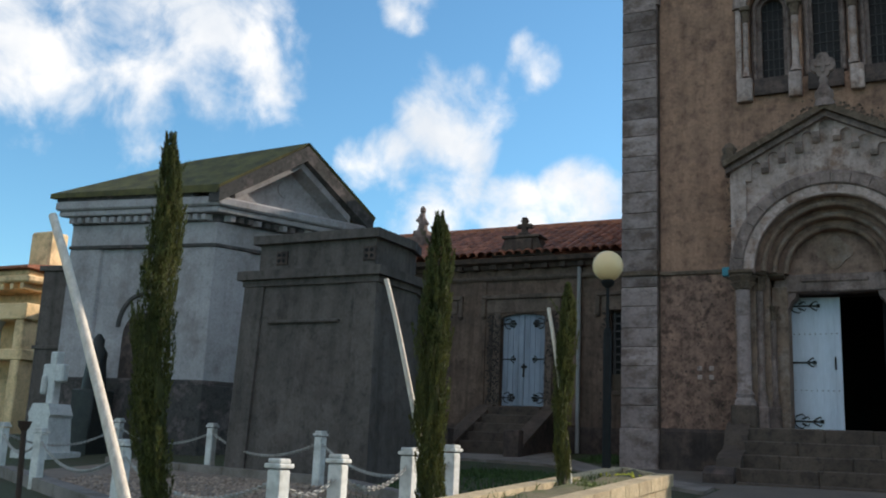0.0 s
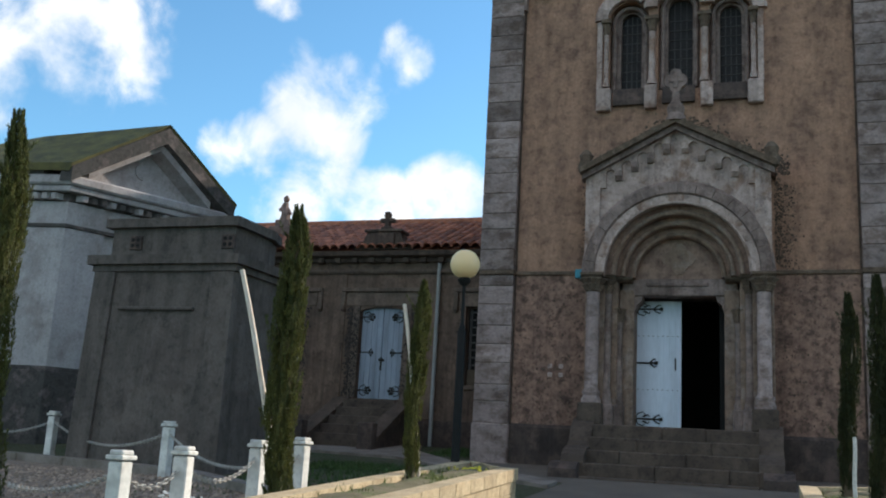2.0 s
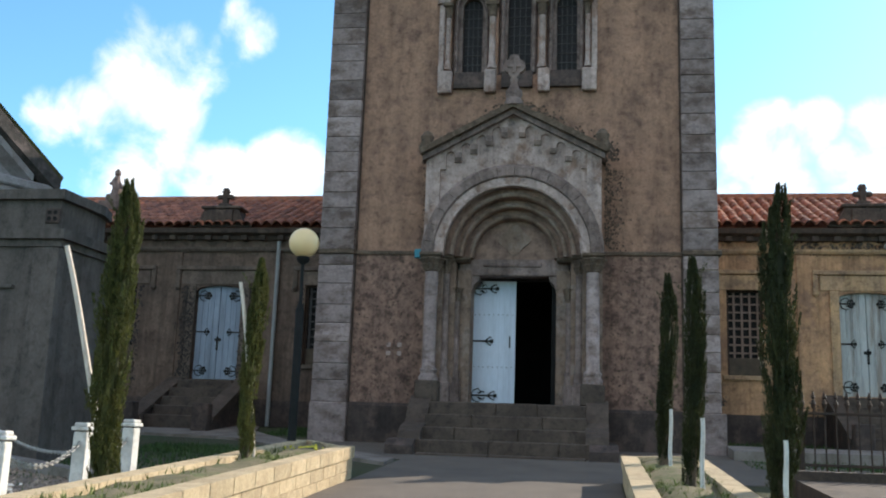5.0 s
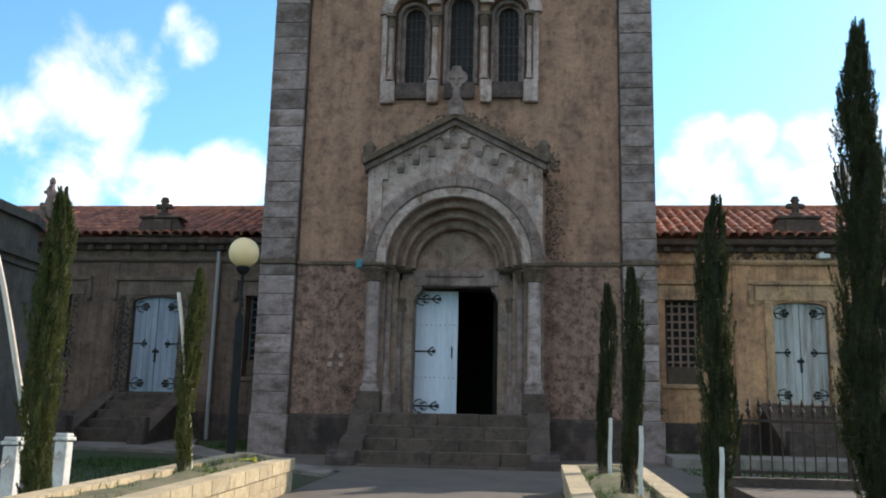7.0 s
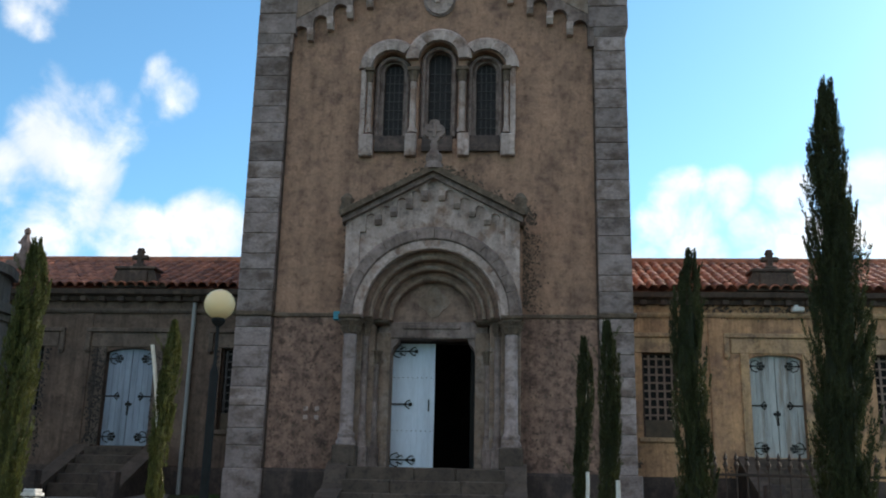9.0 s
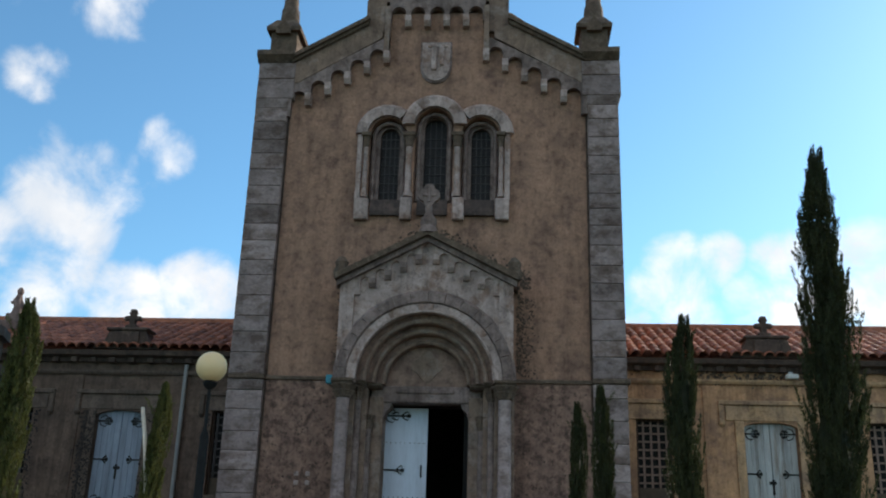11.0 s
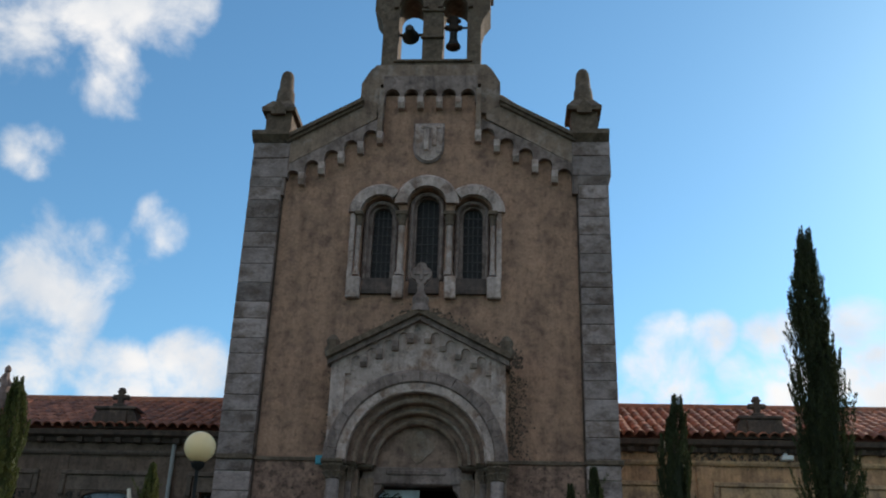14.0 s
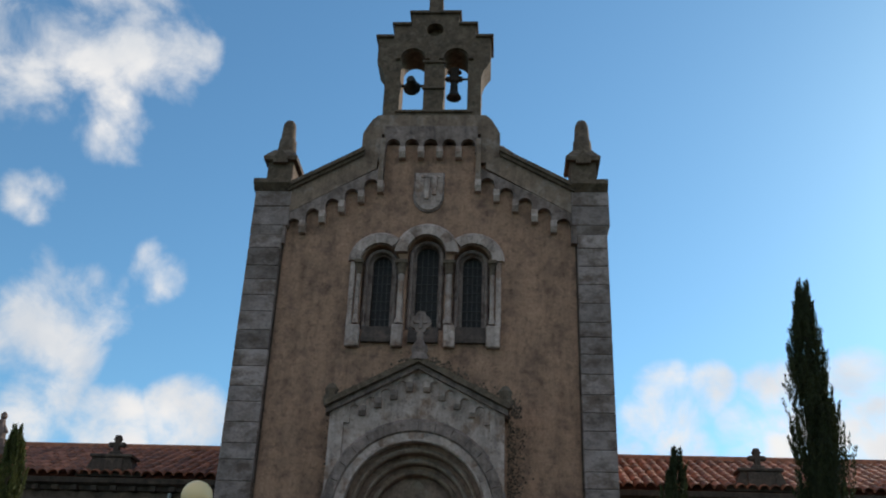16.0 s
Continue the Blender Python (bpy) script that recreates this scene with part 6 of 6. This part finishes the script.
# ---------- cypresses ----------
def cypress(x, y, z0, z1, rad, mat, label, seed, leaves=4200, lean=(0, 0), foot=0.15, taper=0.5, power=1.7, tie=0.0):
    r = random.Random(seed)
    H = z1 - z0
    t = thing("cypress", (x, y, z0), label, "cypress", "cypresses")
    ax = lambda h: (x + lean[0] * h / H + 0.03 * math.sin(h * 2.3 + seed), y + lean[1] * h / H + 0.03 * math.cos(h * 1.9 + seed))
    part("trunk", Shape().tube([(*ax(h), z0 - 0.1 + h) for h in (0, H * 0.3, H * 0.6, H * 0.92)], [0.045 + H * 0.004, 0.04, 0.025, 0.008], 8), M_BARK, t, smooth=True)

    def prof(u):
        a = (0.45 + 0.55 * math.sin(1.5708 * min(1.0, u / foot))) * (1 - tie * math.exp(-((u - 0.24) / 0.035) ** 2))
        b = 1.0 if u < taper else max(0.0, 1 - ((u - taper) / (1 - taper)) ** power)
        return a * (0.13 + 0.87 * b)

    crown = Shape()
    # shaded inner mass
    n, m = 12, 26
    for j in range(m + 1):
        u = 0.04 + 0.80 * j / m
        cx, cy = ax(u * H)
        for k in range(n):
            a = 6.2832 * k / n
            q = rad * prof(u) * (0.46 + 0.3 * noise.noise((math.cos(a) * 1.5 + seed, math.sin(a) * 1.5, u * H * 2.2)))
            crown.v.append((cx + q * math.cos(a), cy + q * math.sin(a), z0 + u * H))
    crown.f = [(j * n + k, j * n + (k + 1) % n, (j + 1) * n + (k + 1) % n, (j + 1) * n + k) for j in range(m) for k in range(n)]
    # upright plumes, each a bundle of scale leaves round a rising twig
    per = 110
    count = leaves // per
    for i in range(count):
        u = (i + r.random()) / count
        u = u ** 0.92 * 0.97
        a = r.uniform(0, 6.2832)
        lump = 0.90 + 0.45 * noise.noise((math.cos(a) * 1.6 + seed, math.sin(a) * 1.6, u * H * 1.7))
        reach = rad * prof(u) * lump * r.uniform(0.6, 1.12)
        cx, cy = ax(u * H)
        root = Vector((cx + reach * 0.86 * math.cos(a), cy + reach * 0.86 * math.sin(a), z0 + u * H))
        rise = r.uniform(0.16, 0.34) * (0.75 + 0.25 * H / 3) * (1.0 if u < 0.9 else 0.75)
        rise = min(rise, H * 1.02 - u * H)
        u2 = min(1.0, u + rise / H)
        reach2 = min(reach * 1.12, rad * (prof(u2) * 1.3 + 0.08)) * (1.14 if r.random() < 0.08 else 1.0)
        cx2, cy2 = ax(u2 * H)
        a2 = a + r.gauss(0, 0.12)
        tip = Vector((cx2 + reach2 * math.cos(a2), cy2 + reach2 * math.sin(a2), z0 + u * H + rise))
        fat = r.uniform(0.022, 0.044) * (0.7 + 0.3 * H / 3) * (1.0 if u < 0.85 else 0.65)
        for _k in range(per):
            w = r.random()
            p = root.lerp(tip, w)
            fr = fat * (1.0 - 0.8 * w) * math.sqrt(r.random())
            b = r.uniform(0, 6.2832)
            p = p + Vector((fr * math.cos(b), fr * math.sin(b), 0))
            L = r.uniform(0.014, 0.034)
            hw = r.uniform(0.0024, 0.0055)
            d = Vector((math.cos(b) * 0.45 + r.gauss(0, 0.15), math.sin(b) * 0.45 + r.gauss(0, 0.15), 1)).normalized()
            c = b + 1.57 + r.gauss(0, 0.6)
            sd = Vector((math.cos(c), math.sin(c), 0)) * hw
            crown.add([p - d * L * 0.3 - sd * 0.5, p - d * L * 0.3 + sd * 0.5, p + d * L * 0.25 + sd, p + d * L, p + d * L * 0.25 - sd], [(0, 1, 2, 3, 4)])
    # loose side sprigs
    for i in range(5):
        u, a = (r.uniform(0.1, 0.7) if i % 2 else r.uniform(0.82, 0.95)), r.uniform(0, 6.28)
        cx, cy = ax(u * H)
        base = Vector((cx, cy, z0 + u * H)) + Vector((math.cos(a), math.sin(a), 0)) * rad * prof(u) * 0.8
        tip = base + Vector((math.cos(a) * 0.10, math.sin(a) * 0.10, 0.16)) * r.uniform(0.6, 1.2)
        for k in range(60):
            p = base.lerp(tip, r.random()) + Vector((r.gauss(0, 0.008), r.gauss(0, 0.008), r.gauss(0, 0.008)))
            b = r.uniform(0, 6.28)
            sd = Vector((math.cos(b), math.sin(b), 0.3)) * 0.004
            d = (tip - base).normalized() * 0.03 + Vector((r.gauss(0, 0.012), r.gauss(0, 0.012), r.gauss(0, 0.012)))
            crown.add([p - sd, p + sd, p + d], [(0, 1, 2)])
    me = bpy.data.meshes.new("crown")
    me.from_pydata(crown.v, [], crown.f)
    me.materials.append(mat)
    part("crown", me, mat, t, "dense upright green foliage")
    return t


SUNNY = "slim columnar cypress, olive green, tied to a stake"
SHADED = "slim columnar cypress with white stake, green darkened for shade"
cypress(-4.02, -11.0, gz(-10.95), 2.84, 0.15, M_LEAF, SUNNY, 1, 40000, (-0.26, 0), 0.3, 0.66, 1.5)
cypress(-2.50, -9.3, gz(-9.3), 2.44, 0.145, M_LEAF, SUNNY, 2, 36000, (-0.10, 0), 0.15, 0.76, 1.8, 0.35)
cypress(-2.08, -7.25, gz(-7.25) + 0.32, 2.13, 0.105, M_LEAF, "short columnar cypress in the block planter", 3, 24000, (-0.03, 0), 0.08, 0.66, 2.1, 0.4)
cypress(2.24, -5.45, gz(-5.45) + 0.26, 2.3, 0.10, M_LEAFSHADE, SHADED, 4, 22000, (0.03, 0), 0.3, 0.66, 2.1)
cypress(2.33, -7.57, gz(-7.57) + 0.26, 2.1, 0.10, M_LEAFSHADE, SHADED, 5, 22000, (0.03, 0), 0.3, 0.66, 2.1)
cypress(3.0, -8.0, gz(-8.0), 2.70, 0.155, M_LEAFSHADE, SHADED, 6, 38000, (0.1, 0), 0.3, 0.66, 2.1)
cypress(4.45, -7.7, gz(-7.7), 4.54, 0.265, M_LEAFSHADE, "tall columnar cypress beside the railing, green darkened for shade", 8, 110000, (0.12, 0), 0.2, 0.48, 1.7)


def pole(a, b, r0, r1, mat, label, bend=0.0):
    a, b = Vector(a), Vector(b)
    pts, rad = [], []
    for k in range(9):
        u = k / 8
        pts.append(a.lerp(b, u) + Vector((bend * math.sin(math.pi * u) + 0.006 * math.sin(9 * u), 0, 0)))
        rad.append(r0 + (r1 - r0) * u)
    solo("support_pole", Shape().tube(pts, rad, 10), mat, label, "pole", True, group="poles of the cypresses")


pole((-4.2, -10.9, gz(-10.9) - 0.1), (-6.26, -10.4, 2.47), 0.05, 0.04, M_WOOD, "long leaning pale round pole beside a cypress", 0.05)
pole((-2.46, -9.22, gz(-9.2) - 0.1), (-3.15, -9.2, 1.92), 0.03, 0.022, M_WOOD, "leaning pale round pole beside a cypress", 0.03)
pole((-2.03, -7.17, gz(-7.3) + 0.2), (-2.27, -7.3, 1.91), 0.024, 0.02, M_WOOD, "upright pale round pole beside a small cypress", 0.03)
for x, y, h in ((2.28, -5.56, 0.72), (2.40, -7.68, 0.70), (3.03, -8.18, 0.55)):
    pole((x, y, gz(y)), (x + 0.01, y, gz(y) + 0.24 + h), 0.024, 0.02, M_STAKE, "white painted stake tied to a cypress")

# ---------- globe lamp ----------
lx, ly = -2.30, -5.12
lz = gz(ly) + 0.3
lamp = thing("globe_lamp", (lx, ly, lz), "black post lamp with cream globe in the planter", "lamp post")
part("foot", Shape().lathe(lx, ly, [(0.09, lz - 0.1), (0.09, lz + 0.06), (0.06, lz + 0.12)], 12), M_BLACKPAINT, lamp, smooth=True)
part("pole", Shape().lathe(lx, ly, [(0.055, lz), (0.055, 1.9), (0.04, 1.95), (0.022, 2.0), (0.022, 2.51)], 12), M_BLACKPAINT, lamp, smooth=True)
part("collar", Shape().lathe(lx, ly, [(0.03, 2.49), (0.075, 2.53), (0.09, 2.57), (0.07, 2.60)], 14), M_BLACKPAINT, lamp, smooth=True)
part("globe", Shape().lathe(lx, ly, [(0.195 * math.sin(math.pi * k / 16), 2.775 - 0.195 * math.cos(math.pi * k / 16)) for k in range(1, 16)], 24), M_GLOBE, lamp, "cream plastic globe", True)

# ---------- iron railing ----------
rail = thing("iron_railing", (5.5, -4.0, gz(-4)), "dark rusty iron railing with spear tops on a stone kerb", "railing")
FX0, FX1, FY = 4.0, 8.6, -4.0
part("kerb", Shape().cbox(FX0 - 0.1, FX1, FY - 0.13, FY + 0.13, gz(FY) - 0.1, gz(FY) + 0.12, 0.02), M_STEP, rail)
for z in (0.16, 0.80):
    part("rail", Shape().cbox(FX0, FX1, FY - 0.018, FY + 0.018, z, z + 0.035, 0.005), M_RUST, rail)
bar = Shape().tube([(0, 0, 0), (0, 0, 0.98)], 0.011, 6).lathe(0, 0, [(0.012, 0.9), (0.035, 0.97), (0.012, 1.03), (0.03, 1.05), (0.0, 1.14)], 6).mesh("spear_bar", M_RUST)
for k in range(int((FX1 - FX0) / 0.135)):
    part("spear_bar", bar, None, rail, at=(FX0 + 0.04 + 0.135 * k, FY, gz(FY) + 0.06))
for k in range(4):
    part("main_post", Shape().cbox(FX0 - 0.02 + 1.4 * k, FX0 + 0.03 + 1.4 * k, FY - 0.03, FY + 0.03, gz(FY), 1.02, 0.006).lathe(FX0 + 0.005 + 1.4 * k, FY, [(0.02, 1.02), (0.05, 1.08), (0.02, 1.13), (0.0, 1.2)], 8), M_RUST, rail)
# low stone grave edge in front of the railing
ge = thing("grave_edging", (4.7, -6.6, gz(-6.6)), "low weathered stone grave edging", "grave")
part("slab", Shape().prism_z([(3.7, -7.2), (6.8, -7.2), (6.8, -5.2), (3.7, -5.2)], lambda x, y: gz(y) - 0.1, lambda x, y: gz(y) + 0.2), M_STEP, ge)
part("edge", Shape().prism_z([(3.6, -5.2), (6.9, -5.2), (6.9, -5.05), (3.6, -5.05)], lambda x, y: gz(y) - 0.1, lambda x, y: gz(y) + 0.3), M_STEP, ge)
